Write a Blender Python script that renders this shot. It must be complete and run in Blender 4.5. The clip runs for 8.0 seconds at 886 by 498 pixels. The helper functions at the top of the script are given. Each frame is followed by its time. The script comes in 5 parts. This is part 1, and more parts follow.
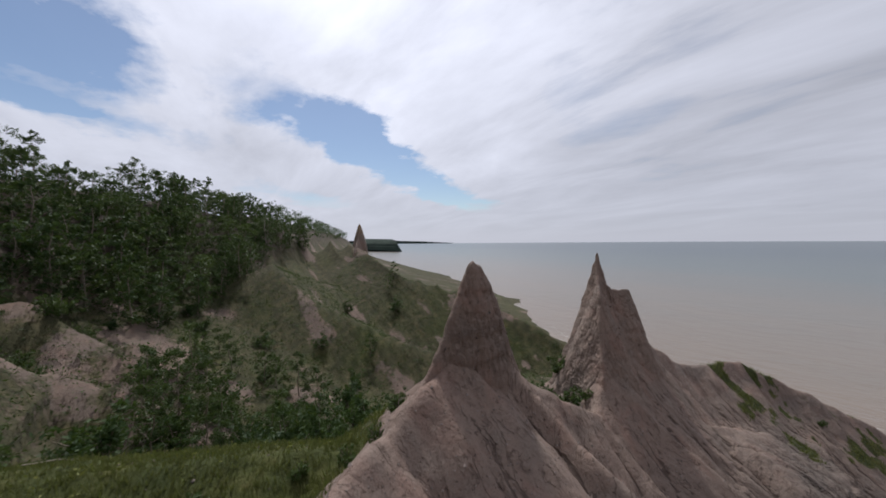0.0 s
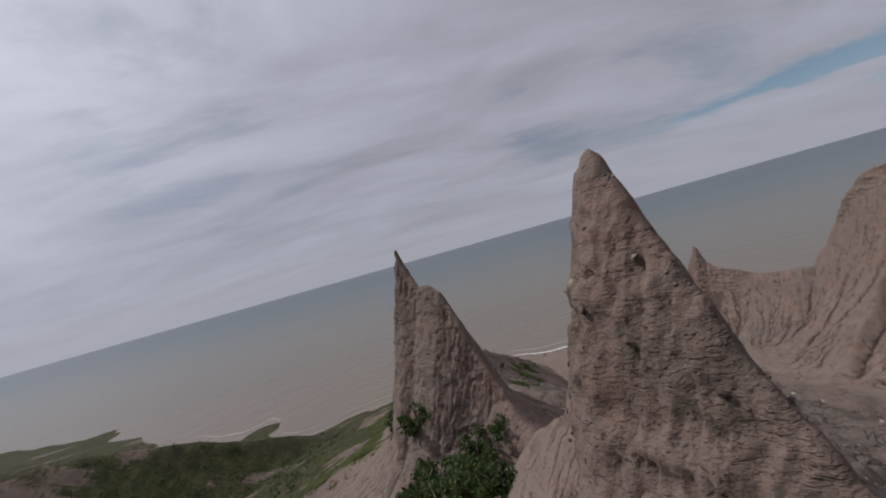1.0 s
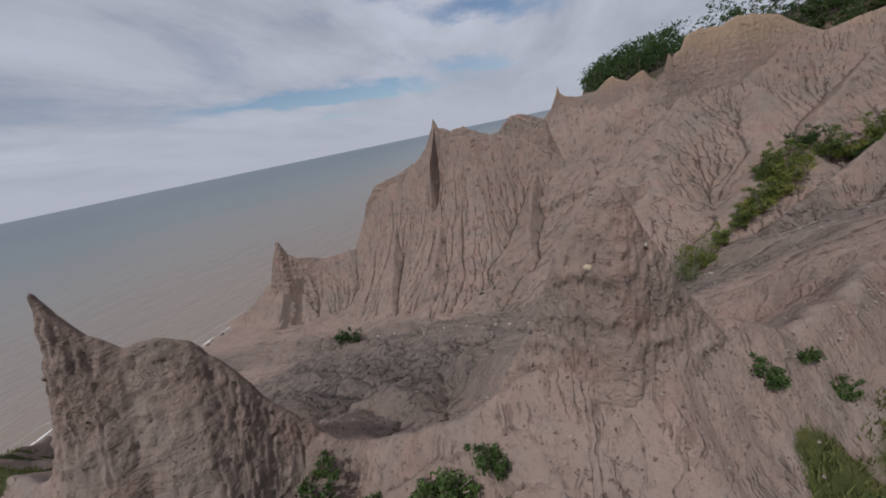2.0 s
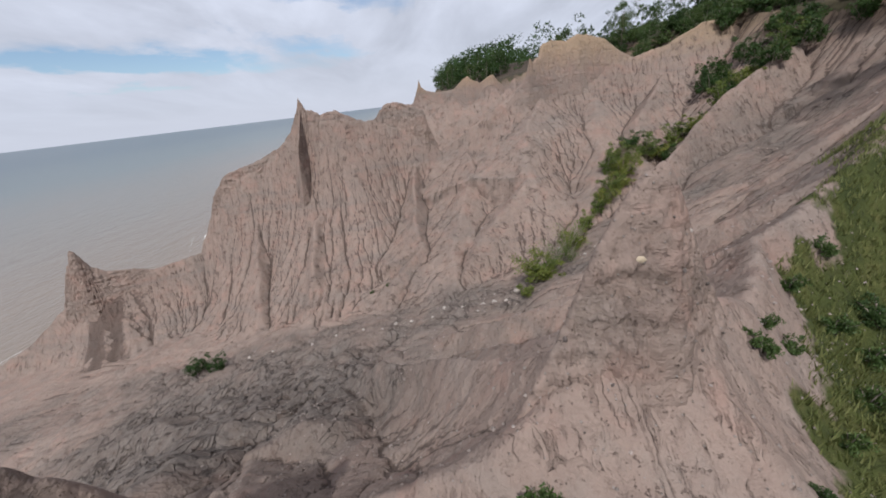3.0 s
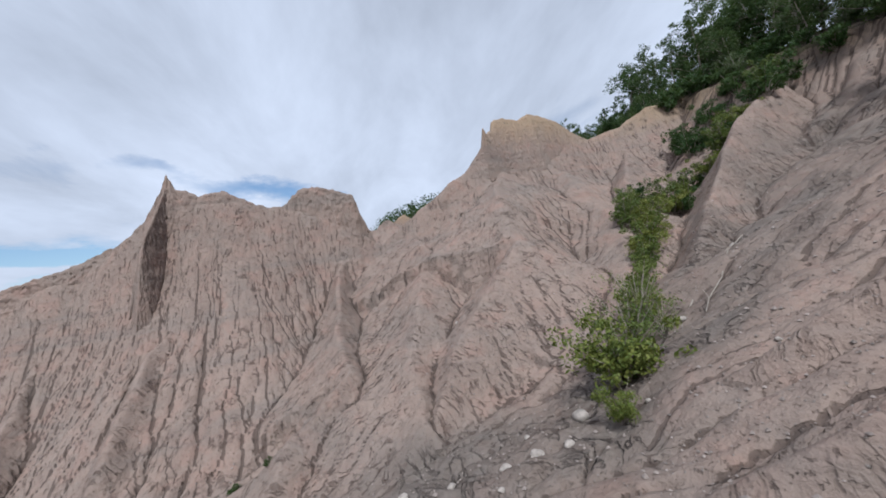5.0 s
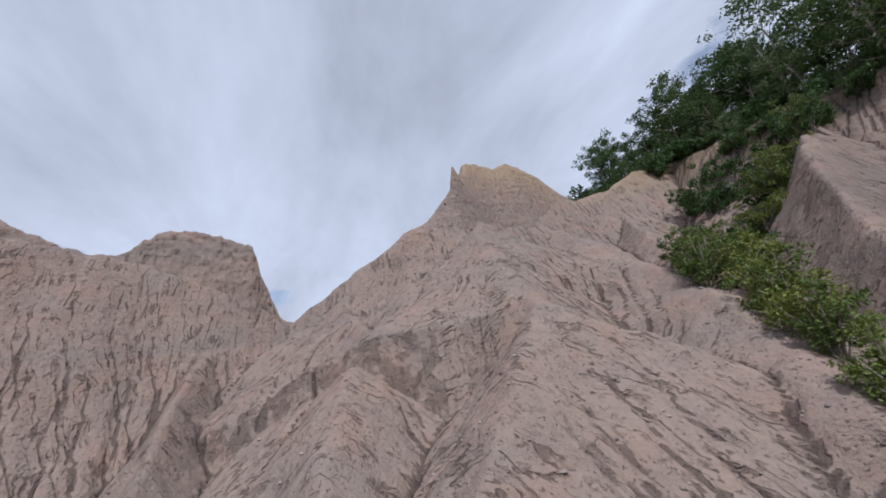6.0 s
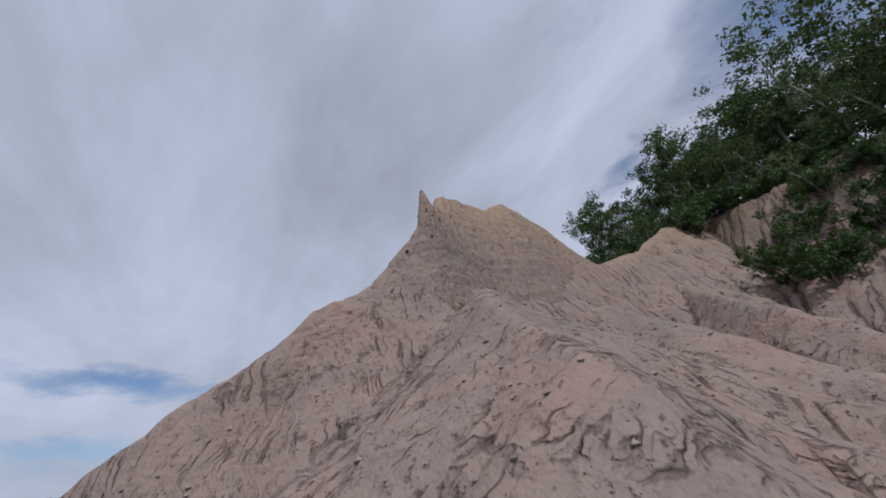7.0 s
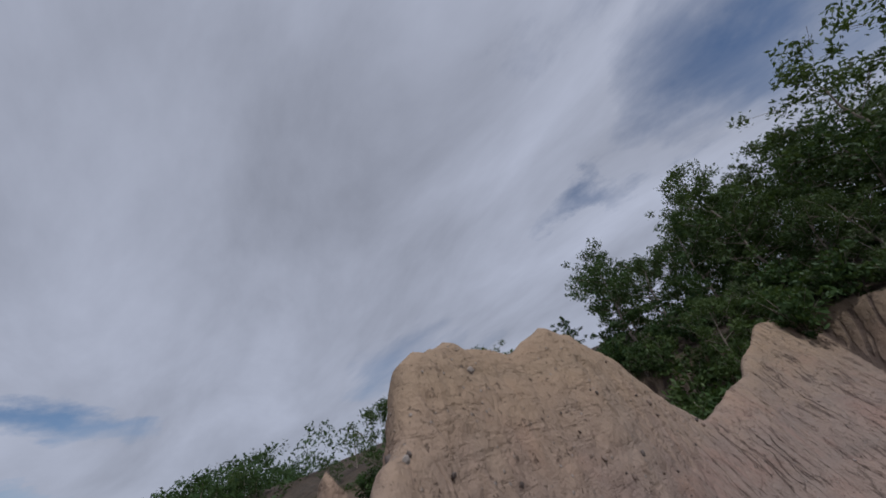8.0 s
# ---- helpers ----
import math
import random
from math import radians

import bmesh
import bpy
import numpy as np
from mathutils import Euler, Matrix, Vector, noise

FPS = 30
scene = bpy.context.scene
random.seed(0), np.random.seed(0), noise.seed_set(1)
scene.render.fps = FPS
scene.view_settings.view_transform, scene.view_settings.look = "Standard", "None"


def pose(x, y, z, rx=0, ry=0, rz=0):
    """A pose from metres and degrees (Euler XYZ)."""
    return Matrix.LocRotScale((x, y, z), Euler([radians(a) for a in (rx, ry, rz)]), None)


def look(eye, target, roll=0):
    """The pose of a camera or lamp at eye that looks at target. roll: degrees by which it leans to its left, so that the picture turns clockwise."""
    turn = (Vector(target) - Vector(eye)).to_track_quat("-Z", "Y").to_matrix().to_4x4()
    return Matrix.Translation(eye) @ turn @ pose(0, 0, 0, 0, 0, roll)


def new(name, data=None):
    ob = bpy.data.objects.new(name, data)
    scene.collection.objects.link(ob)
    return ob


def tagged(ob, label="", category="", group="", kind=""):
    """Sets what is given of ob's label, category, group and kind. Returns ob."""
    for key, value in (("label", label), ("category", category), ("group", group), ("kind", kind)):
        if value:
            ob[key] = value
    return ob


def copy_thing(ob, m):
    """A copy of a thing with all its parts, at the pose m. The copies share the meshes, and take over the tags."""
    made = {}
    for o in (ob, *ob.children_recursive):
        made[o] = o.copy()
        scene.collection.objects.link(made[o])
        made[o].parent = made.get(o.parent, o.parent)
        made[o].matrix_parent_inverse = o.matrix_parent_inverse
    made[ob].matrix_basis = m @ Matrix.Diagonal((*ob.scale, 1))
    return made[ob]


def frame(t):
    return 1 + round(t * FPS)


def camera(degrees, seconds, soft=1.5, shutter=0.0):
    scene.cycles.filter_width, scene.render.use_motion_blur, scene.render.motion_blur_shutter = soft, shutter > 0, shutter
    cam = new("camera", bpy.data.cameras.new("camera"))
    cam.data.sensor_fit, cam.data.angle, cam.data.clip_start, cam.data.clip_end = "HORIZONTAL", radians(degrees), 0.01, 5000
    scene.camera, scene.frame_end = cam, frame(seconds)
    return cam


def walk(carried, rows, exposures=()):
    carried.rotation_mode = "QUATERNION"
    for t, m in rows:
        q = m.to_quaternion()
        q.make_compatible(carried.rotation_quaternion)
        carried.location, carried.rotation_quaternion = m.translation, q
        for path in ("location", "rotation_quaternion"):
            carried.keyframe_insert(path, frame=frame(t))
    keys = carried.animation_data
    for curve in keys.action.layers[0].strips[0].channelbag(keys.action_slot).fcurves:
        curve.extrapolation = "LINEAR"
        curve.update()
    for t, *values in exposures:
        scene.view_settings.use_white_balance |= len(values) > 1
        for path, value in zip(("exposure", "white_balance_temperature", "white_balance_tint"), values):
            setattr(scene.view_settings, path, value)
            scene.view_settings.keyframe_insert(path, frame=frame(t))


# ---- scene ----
# ---- the flight ----
cam = camera(103.0, 8.0, soft=1.75, shutter=0.06)
PATH = [
    (0.0, 48.356, -2.420, 25.053, 88.78, 0.37, 56.92),
    (0.4, 42.863, -0.669, 23.986, 91.37, -1.95, 43.01),
    (0.8, 38.560, -0.559, 23.369, 93.41, 8.52, 15.75),
    (1.0, 36.484, 0.899, 23.670, 90.27, 15.80, -3.64),
    (1.2, 34.798, 1.954, 24.106, 84.85, 17.30, -22.87),
    (1.5, 32.881, 3.411, 24.918, 77.26, 15.92, -48.29),
    (2.0, 31.312, 5.911, 25.922, 71.32, 11.09, -73.52),
    (3.4, 34.723, 10.130, 25.539, 65.51, 7.56, -101.84),
    (4.0, 38.264, 10.754, 22.949, 64.78, 10.99, -108.88),
    (4.5, 41.984, 10.107, 19.764, 77.21, 12.18, -104.75),
    (5.0, 46.705, 9.233, 16.751, 92.42, 9.06, -106.53),
    (5.2, 48.880, 8.678, 15.943, 96.59, 8.09, -108.11),
    (6.3, 61.170, 4.802, 16.440, 110.92, 9.97, -117.52),
    (6.7, 65.217, 2.548, 18.275, 115.88, 10.46, -120.14),
    (7.0, 67.779, 0.829, 19.979, 119.94, 11.73, -121.19),
    (7.2, 69.223, -0.169, 21.303, 123.39, 11.73, -122.68),
    (7.5, 71.360, -1.832, 23.766, 128.23, 11.86, -123.04),
    (7.8, 73.040, -3.424, 26.695, 127.19, 13.36, -125.45),
    (8.0, 73.385, -4.266, 28.556, 121.84, 14.38, -127.43),
]
walk(cam, [(t, pose(x, y, z, rx, ry, rz)) for t, x, y, z, rx, ry, rz in PATH],
     exposures=[(t, e, k, 7 if 4 < t < 6 else 9 if 3 < t < 4 else 12) for t, e, k in ((0.0, -0.26, 6150), (0.8, -0.7, 6150), (1.0, -0.78, 6150), (1.5, -0.62, 6050), (2.2, -0.36, 6000), (3.4, 0.2, 5950), (4.5, 0.2, 5700), (5.2, 0.16, 5600), (6.5, -0.1, 5600), (7.0, -0.3, 5650), (7.5, -0.44, 5700), (8.0, -0.64, 5750))])

# ---- sky, sun ----
SUN = Vector((-0.57, 0.17, 0.80)).normalized()
world = bpy.data.worlds.new("world")
scene.world = world
world.use_nodes = True


def sky_nodes():
    nt = world.node_tree
    n, l = nt.nodes, nt.links
    n.clear()
    out = n.new("ShaderNodeOutputWorld")
    bg = n.new("ShaderNodeBackground")
    bg.inputs["Strength"].default_value = 0.1
    sky = n.new("ShaderNodeTexSky")
    sky.sky_type = "NISHITA"
    sky.sun_disc = False
    sky.sun_elevation = math.asin(SUN.z)
    sky.sun_rotation = math.atan2(SUN.x, SUN.y)
    sky.air_density, sky.dust_density = 1.0, 0.4
    co = n.new("ShaderNodeTexCoord")
    sep = n.new("ShaderNodeSeparateXYZ")
    l.new(co.outputs["Generated"], sep.inputs[0])

    def m(op, a, b=None, c=None):
        k = n.new("ShaderNodeMath")
        k.operation = op
        for i, v in enumerate((a, b, c)):
            if v is None:
                continue
            if hasattr(v, "links"):
                l.new(v, k.inputs[i])
            else:
                k.inputs[i].default_value = v
        return k.outputs[0]

    up = m("ADD", m("MAXIMUM", sep.outputs[2], 0.0), 0.16)
    px, py = m("DIVIDE", sep.outputs[0], up), m("DIVIDE", sep.outputs[1], up)
    cb = n.new("ShaderNodeCombineXYZ")
    l.new(px, cb.inputs[0]), l.new(py, cb.inputs[1])
    # long streaks of thin high cloud
    mp = n.new("ShaderNodeMapping")
    mp.inputs["Rotation"].default_value = (0, 0, radians(22))
    mp.inputs["Scale"].default_value = (0.42, 0.95, 1)
    mp.inputs["Location"].default_value = (0.3, 1.2, 0)
    l.new(cb.outputs[0], mp.inputs[0])
    n1 = n.new("ShaderNodeTexNoise")
    n1.inputs["Scale"].default_value, n1.inputs["Detail"].default_value, n1.inputs["Roughness"].default_value = 1.5, 10, 0.58
    n1.inputs["Distortion"].default_value = 0.35
    l.new(mp.outputs[0], n1.inputs["Vector"])
    n2 = n.new("ShaderNodeTexNoise")
    n2.inputs["Scale"].default_value, n2.inputs["Detail"].default_value = 0.55, 5
    n2.inputs["Distortion"].default_value = 0.8
    l.new(cb.outputs[0], n2.inputs["Vector"])
    cover = m("ADD", m("MULTIPLY", n1.outputs["Fac"], 0.6), m("MULTIPLY", n2.outputs["Fac"], 0.55))
    # gaps of blue between the sheets of cloud: centre, half length, half width, turn, depth
    wisp = n.new("ShaderNodeTexNoise")
    wisp.inputs["Scale"].default_value, wisp.inputs["Detail"].default_value, wisp.inputs["Roughness"].default_value = 2.2, 6, 0.6
    l.new(cb.outputs[0], wisp.inputs["Vector"])
    wsep = n.new("ShaderNodeSeparateColor")
    l.new(wisp.outputs["Color"], wsep.inputs[0])
    qx = m("ADD", px, m("MULTIPLY_ADD", wsep.outputs[0], 0.9, -0.45))
    qy = m("ADD", py, m("MULTIPLY_ADD", wsep.outputs[1], 0.9, -0.45))
    for gx_, gy_, la, lb, turn, deep in ((-2.15, 0.8, 0.55, 0.2, 124, 0.9), (-2.8, 1.8, 0.8, 0.25, 118, 0.7), (-1.7, -0.5, 0.36, 0.22, 130, 0.7), (-2.1, -0.72, 0.5, 0.13, 130, 0.5),
                                         (-3.6, 0.9, 0.9, 0.3, 110, 0.3), (2.3, 0.4, 0.8, 0.2, -48, 0.34), (2.9, 1.75, 0.9, 0.22, -50, 0.55), (3.4, 2.3, 0.8, 0.16, -50, 0.3),
                                         (-0.22, -1.2, 0.6, 0.3, 70, 0.22), (0.42, -1.36, 0.4, 0.14, 30, 0.3), (1.1, 0.2, 0.8, 0.8, 0, -0.5), (3.2, 0.6, 0.7, 0.2, -48, 0.3)):
        ca, sa = math.cos(radians(turn)), math.sin(radians(turn))
        ex, ey = m("SUBTRACT", qx, gx_), m("SUBTRACT", qy, gy_)
        ea = m("DIVIDE", m("ADD", m("MULTIPLY", ex, ca), m("MULTIPLY", ey, sa)), la)
        eb = m("DIVIDE", m("SUBTRACT", m("MULTIPLY", ey, ca), m("MULTIPLY", ex, sa)), lb)
        bell = m("EXPONENT", m("MULTIPLY", m("ADD", m("MULTIPLY", ea, ea), m("MULTIPLY", eb, eb)), -1.0))
        cover = m("SUBTRACT", cover, m("MULTIPLY", bell, deep))
    # a veil lies along the horizon
    cover = m("ADD", cover, m("MULTIPLY", m("EXPONENT", m("MULTIPLY", m("MAXIMUM", sep.outputs[2], 0.0), -14.0)), 0.5))
    ramp = n.new("ShaderNodeValToRGB")
    ramp.color_ramp.elements[0].position, ramp.color_ramp.elements[1].position = 0.30, 0.545
    ramp.color_ramp.elements[0].color = (0.05, 0.05, 0.05, 1)
    ramp.color_ramp.elements[1].color = (0.97, 0.97, 0.97, 1)
    l.new(cover, ramp.inputs[0])
    # the cloud veil is brighter towards the sun
    dot = n.new("ShaderNodeVectorMath")
    dot.operation = "DOT_PRODUCT"
    l.new(co.outputs["Generated"], dot.inputs[0])
    dot.inputs[1].default_value = SUN
    glow = m("POWER", m("MAXIMUM", dot.outputs["Value"], 0.0), 4.0)
    # low in the sky the veil is even
    low = m("EXPONENT", m("MULTIPLY", m("MAXIMUM", sep.outputs[2], 0.0), -7.0))
    shade = m("ADD", m("MULTIPLY", m("MULTIPLY_ADD", n1.outputs["Fac"], 1.5, 0.34), m("SUBTRACT", 1.0, low)), m("MULTIPLY", low, 1.12))
    lum = m("MULTIPLY", m("MULTIPLY_ADD", glow, 7.0, 5.6), shade)
    cc = n.new("ShaderNodeVectorMath")
    cc.operation = "SCALE"
    cc.inputs[0].default_value = (0.96, 0.97, 1.05)
    l.new(lum, cc.inputs["Scale"])
    mix = n.new("ShaderNodeMix")
    mix.data_type = "RGBA"
    l.new(ramp.outputs[0], mix.inputs[0])
    l.new(sky.outputs[0], mix.inputs[6]), l.new(cc.outputs[0], mix.inputs[7])
    l.new(mix.outputs[2], bg.inputs["Color"])
    l.new(bg.outputs[0], out.inputs[0])


sky_nodes()
sun = new("sun", bpy.data.lights.new("sun", "SUN"))
sun.data.energy, sun.data.angle, sun.data.color = 3.8, radians(2), (1.0, 0.95, 0.88)
sun.matrix_world = look(SUN * 200, (0, 0, 0))

# ---- materials ----
class Nodes:
    """Short hand for a node material."""

    def __init__(self, name, rough=0.9):
        self.mat = bpy.data.materials.new(name)
        self.mat.use_nodes = True
        self.n, self.l = self.mat.node_tree.nodes, self.mat.node_tree.links
        self.bsdf = self.n["Principled BSDF"]
        self.bsdf.inputs["Roughness"].default_value = rough
        self.bsdf.inputs["Specular IOR Level"].default_value = 0.25

    def put(self, v, socket):
        if hasattr(v, "links"):
            self.l.new(v, socket)
        else:
            socket.default_value = v

    def pos(self, scale=(1, 1, 1)):
        g = self.n.new("ShaderNodeNewGeometry")
        mp = self.n.new("ShaderNodeMapping")
        mp.inputs["Scale"].default_value = scale
        self.l.new(g.outputs["Position"], mp.inputs[0])
        return mp.outputs[0]

    def noise(self, vec, scale, detail=4, rough=0.55, dist=0.0):
        k = self.n.new("ShaderNodeTexNoise")
        k.inputs["Scale"].default_value, k.inputs["Detail"].default_value = scale, detail
        k.inputs["Roughness"].default_value, k.inputs["Distortion"].default_value = rough, dist
        self.l.new(vec, k.inputs["Vector"])
        return k.outputs["Fac"]

    def voronoi(self, vec, scale, feature="F1", out="Distance"):
        k = self.n.new("ShaderNodeTexVoronoi")
        k.feature = feature
        k.inputs["Scale"].default_value = scale
        self.l.new(vec, k.inputs["Vector"])
        return k.outputs[out]

    def ramp(self, fac, *stops):
        k = self.n.new("ShaderNodeValToRGB")
        e = k.color_ramp.elements
        while len(e) < len(stops):
            e.new(0.5)
        for el, (p, c) in zip(e, stops):
            el.position = p
            el.color = (*c, 1) if isinstance(c, tuple) else (c, c, c, 1)
        self.put(fac, k.inputs[0])
        return k.outputs[0]

    def mix(self, fac, a, b, blend="MIX"):
        k = self.n.new("ShaderNodeMix")
        k.data_type, k.blend_type = "RGBA", blend
        self.put(fac, k.inputs[0])
        for v, s in ((a, k.inputs[6]), (b, k.inputs[7])):
            self.put((*v, 1) if isinstance(v, tuple) else v, s)
        return k.outputs[2]

    def math(self, op, a, b=0.0, c=0.0):
        k = self.n.new("ShaderNodeMath")
        k.operation = op
        for v, s in zip((a, b, c), k.inputs):
            self.put(v, s)
        return k.outputs[0]

    def attr(self, name):
        k = self.n.new("ShaderNodeAttribute")
        k.attribute_name = name
        return k.outputs["Fac"]

    def bump(self, height, strength, distance, prev=None):
        k = self.n.new("ShaderNodeBump")
        k.inputs["Strength"].default_value, k.inputs["Distance"].default_value = strength, distance
        self.l.new(height, k.inputs["Height"])
        if prev is not None:
            self.l.new(prev, k.inputs["Normal"])
        return k.outputs[0]

    def finish(self, colour, normal=None, rough=None):
        self.put((*colour, 1) if isinstance(colour, tuple) else colour, self.bsdf.inputs["Base Color"])
        if normal is not None:
            self.l.new(normal, self.bsdf.inputs["Normal"])
        if rough is not None:
            self.put(rough, self.bsdf.inputs["Roughness"])
        return self.mat


def clay_material(name, veg=False):
    k = Nodes(name, 0.95)
    p = k.pos()
    big = k.noise(p, 0.16, 4, 0.6)
    mid = k.noise(p, 1.3, 6, 0.6)
    fine = k.noise(p, 9.0, 5, 0.65)
    col = k.ramp(big, (0.30, (0.161, 0.121, 0.100)), (0.52, (0.212, 0.155, 0.126)), (0.72, (0.177, 0.142, 0.120)))
    col = k.mix(k.ramp(mid, (0.35, 0.0), (0.7, 0.55)), col, (0.255, 0.190, 0.152))
    # reddish and ashen patches
    tone = k.noise(p, 0.55, 5, 0.65, 0.4)
    col = k.mix(k.ramp(tone, (0.52, 0.0), (0.64, 0.45)), col, (0.254, 0.156, 0.122))
    col = k.mix(k.ramp(tone, (0.36, 0.4), (0.46, 0.0)), col, (0.199, 0.164, 0.138))
    # grey silt bands lying level
    band = k.noise(k.pos((0.05, 0.05, 1.0)), 0.9, 3, 0.5)
    col = k.mix(k.ramp(band, (0.52, 0.0), (0.66, 0.4)), col, (0.155, 0.133, 0.116))
    # low spots of the fine grain get a painted shade
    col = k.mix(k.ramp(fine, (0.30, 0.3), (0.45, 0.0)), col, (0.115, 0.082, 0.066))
    # the upper beds are tan silt
    zz = k.n.new("ShaderNodeSeparateXYZ")
    k.l.new(p, zz.inputs[0])
    tan = k.ramp(k.math("DIVIDE", k.math("SUBTRACT", k.math("MULTIPLY_ADD", mid, 3.0, zz.outputs[2]), 28.3), 3.0), (0.0, 0.0), (1.0, 0.7))
    col = k.mix(tan, col, (0.277, 0.193, 0.116))
    # stones in the till, and pits with their shade painted dark
    peb = k.voronoi(k.pos(), 8.0)
    rnd = k.voronoi(k.pos(), 8.0, out="Color")
    stone = k.math("MULTIPLY", k.ramp(peb, (0.16, 1.0), (0.24, 0.0)), k.ramp(rnd, (0.70, 0.0), (0.74, 1.0)))
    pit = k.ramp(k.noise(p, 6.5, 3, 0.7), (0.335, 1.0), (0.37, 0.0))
    col = k.mix(k.math("MULTIPLY", stone, 0.7), col, (0.221, 0.196, 0.174))
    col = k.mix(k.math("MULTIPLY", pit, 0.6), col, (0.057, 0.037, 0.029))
    if veg:
        col = k.mix(k.attr("moist"), col, k.ramp(mid, (0.35, (0.092, 0.074, 0.061)), (0.65, (0.112, 0.097, 0.086))))
        v = k.attr("veg")
        g1 = k.noise(p, 0.7, 5, 0.6)
        grass = k.ramp(g1, (0.3, (0.026, 0.035, 0.008)), (0.55, (0.048, 0.055, 0.013)), (0.75, (0.098, 0.087, 0.029)))
        edge = k.math("ADD", v, k.math("MULTIPLY_ADD", mid, 0.9, -0.45))
        col = k.mix(k.ramp(edge, (0.42, 0.0), (0.58, 1.0)), col, grass)
        # litter brown, used on the forest floor and in the western bowl
        litter = k.ramp(g1, (0.35, (0.031, 0.024, 0.017)), (0.65, (0.076, 0.056, 0.039)))
        col = k.mix(k.attr("wood"), col, litter)
    n1 = k.bump(mid, 0.4, 0.2)
    if veg:
        # rills where the rain runs together, shaded in colour, and finer grain downslope
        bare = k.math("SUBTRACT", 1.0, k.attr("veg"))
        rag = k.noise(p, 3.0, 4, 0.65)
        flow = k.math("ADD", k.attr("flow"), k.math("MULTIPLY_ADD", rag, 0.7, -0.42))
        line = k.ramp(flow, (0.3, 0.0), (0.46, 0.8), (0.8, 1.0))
        # dark brown along the rills stands for the shade inside the grooves
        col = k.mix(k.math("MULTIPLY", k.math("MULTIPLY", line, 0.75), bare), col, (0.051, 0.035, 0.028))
        n1 = k.bump(k.math("SUBTRACT", 1.0, line), 0.6, 0.15, n1)
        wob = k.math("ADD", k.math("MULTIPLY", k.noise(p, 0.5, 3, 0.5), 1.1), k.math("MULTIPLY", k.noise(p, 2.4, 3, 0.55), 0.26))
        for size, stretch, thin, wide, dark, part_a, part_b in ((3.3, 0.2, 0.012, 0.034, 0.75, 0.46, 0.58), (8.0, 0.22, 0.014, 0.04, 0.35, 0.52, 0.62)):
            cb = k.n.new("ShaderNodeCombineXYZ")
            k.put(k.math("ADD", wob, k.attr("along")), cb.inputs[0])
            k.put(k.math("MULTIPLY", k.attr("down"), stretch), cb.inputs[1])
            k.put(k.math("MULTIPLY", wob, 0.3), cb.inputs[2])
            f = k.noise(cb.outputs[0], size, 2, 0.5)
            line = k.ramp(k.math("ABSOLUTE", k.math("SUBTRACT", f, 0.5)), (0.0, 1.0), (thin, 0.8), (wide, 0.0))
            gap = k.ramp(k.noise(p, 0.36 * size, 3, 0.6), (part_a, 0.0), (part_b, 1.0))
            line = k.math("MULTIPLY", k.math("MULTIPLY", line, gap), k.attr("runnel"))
            # shade of the thin runnels is mixed into the colour here
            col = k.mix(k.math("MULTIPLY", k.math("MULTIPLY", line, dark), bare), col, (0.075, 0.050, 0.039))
            n1 = k.bump(k.math("SUBTRACT", 1.0, line), 0.8, 0.28 / size, n1)
        # cracks that branch through the wet slumped clay
        wet = k.ramp(k.attr("moist"), (0.5, 0.0), (0.75, 1.0))
        net = k.noise(k.pos((1.0, 1.5, 1.0)), 0.4, 4, 0.52, 1.4)
        crk = k.ramp(k.math("ABSOLUTE", k.math("SUBTRACT", net, 0.5)), (0.0, 1.0), (0.008, 0.8), (0.022, 0.0))
        crk = k.math("MULTIPLY", k.math("MULTIPLY", crk, wet), bare)
        col = k.mix(k.math("MULTIPLY", crk, 0.7), col, (0.028, 0.020, 0.017))
        n1 = k.bump(k.math("SUBTRACT", 1.0, crk), 0.8, 0.25, n1)
        col = k.mix(k.math("MULTIPLY", k.ramp(k.noise(p, 2.2, 5, 0.7), (0.52, 0.0), (0.6, 0.45)), wet), col, (0.185, 0.156, 0.132))
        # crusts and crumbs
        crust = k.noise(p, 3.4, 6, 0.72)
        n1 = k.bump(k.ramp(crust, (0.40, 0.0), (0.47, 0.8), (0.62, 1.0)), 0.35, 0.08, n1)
        # hollows between the crusts are coloured darker, as if shaded
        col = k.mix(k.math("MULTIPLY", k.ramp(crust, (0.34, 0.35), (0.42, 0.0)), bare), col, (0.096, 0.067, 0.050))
    else:
        # ledges and crumbling skin on the standing blades
        lay = k.noise(k.pos((0.5, 0.5, 3.2)), 1.6, 5, 0.65)
        n1 = k.bump(k.ramp(lay, (0.38, 0.0), (0.46, 1.0)), 0.4, 0.12, n1)
        # faint shade below the ledges, put into the colour
        col = k.mix(k.ramp(lay, (0.34, 0.1), (0.42, 0.0)), col, (0.109, 0.075, 0.061))
        # a crumbling bed of gravelly clay at one level, its overhang shade painted in
        bed = k.math("MULTIPLY_ADD", k.noise(p, 1.1, 3, 0.6), 1.2, k.math("SUBTRACT", zz.outputs[2], 21.9))
        bed = k.ramp(k.math("ABSOLUTE", k.math("SUBTRACT", bed, 0.6)), (0.35, 1.0), (0.8, 0.0))
        shaded_chips = k.ramp(k.noise(k.pos((1, 1, 2.2)), 4.2, 4, 0.7), (0.44, 1.0), (0.52, 0.0))
        shaded_chips = k.math("MULTIPLY", bed, shaded_chips)
        col = k.mix(k.math("MULTIPLY", shaded_chips, 0.16), col, (0.116, 0.079, 0.054))
        n1 = k.bump(k.math("SUBTRACT", 1.0, shaded_chips), 0.5, 0.07, n1)
        crust = k.noise(p, 5.5, 6, 0.75)
        n1 = k.bump(k.ramp(crust, (0.36, 0.0), (0.46, 1.0)), 0.3, 0.05, n1)
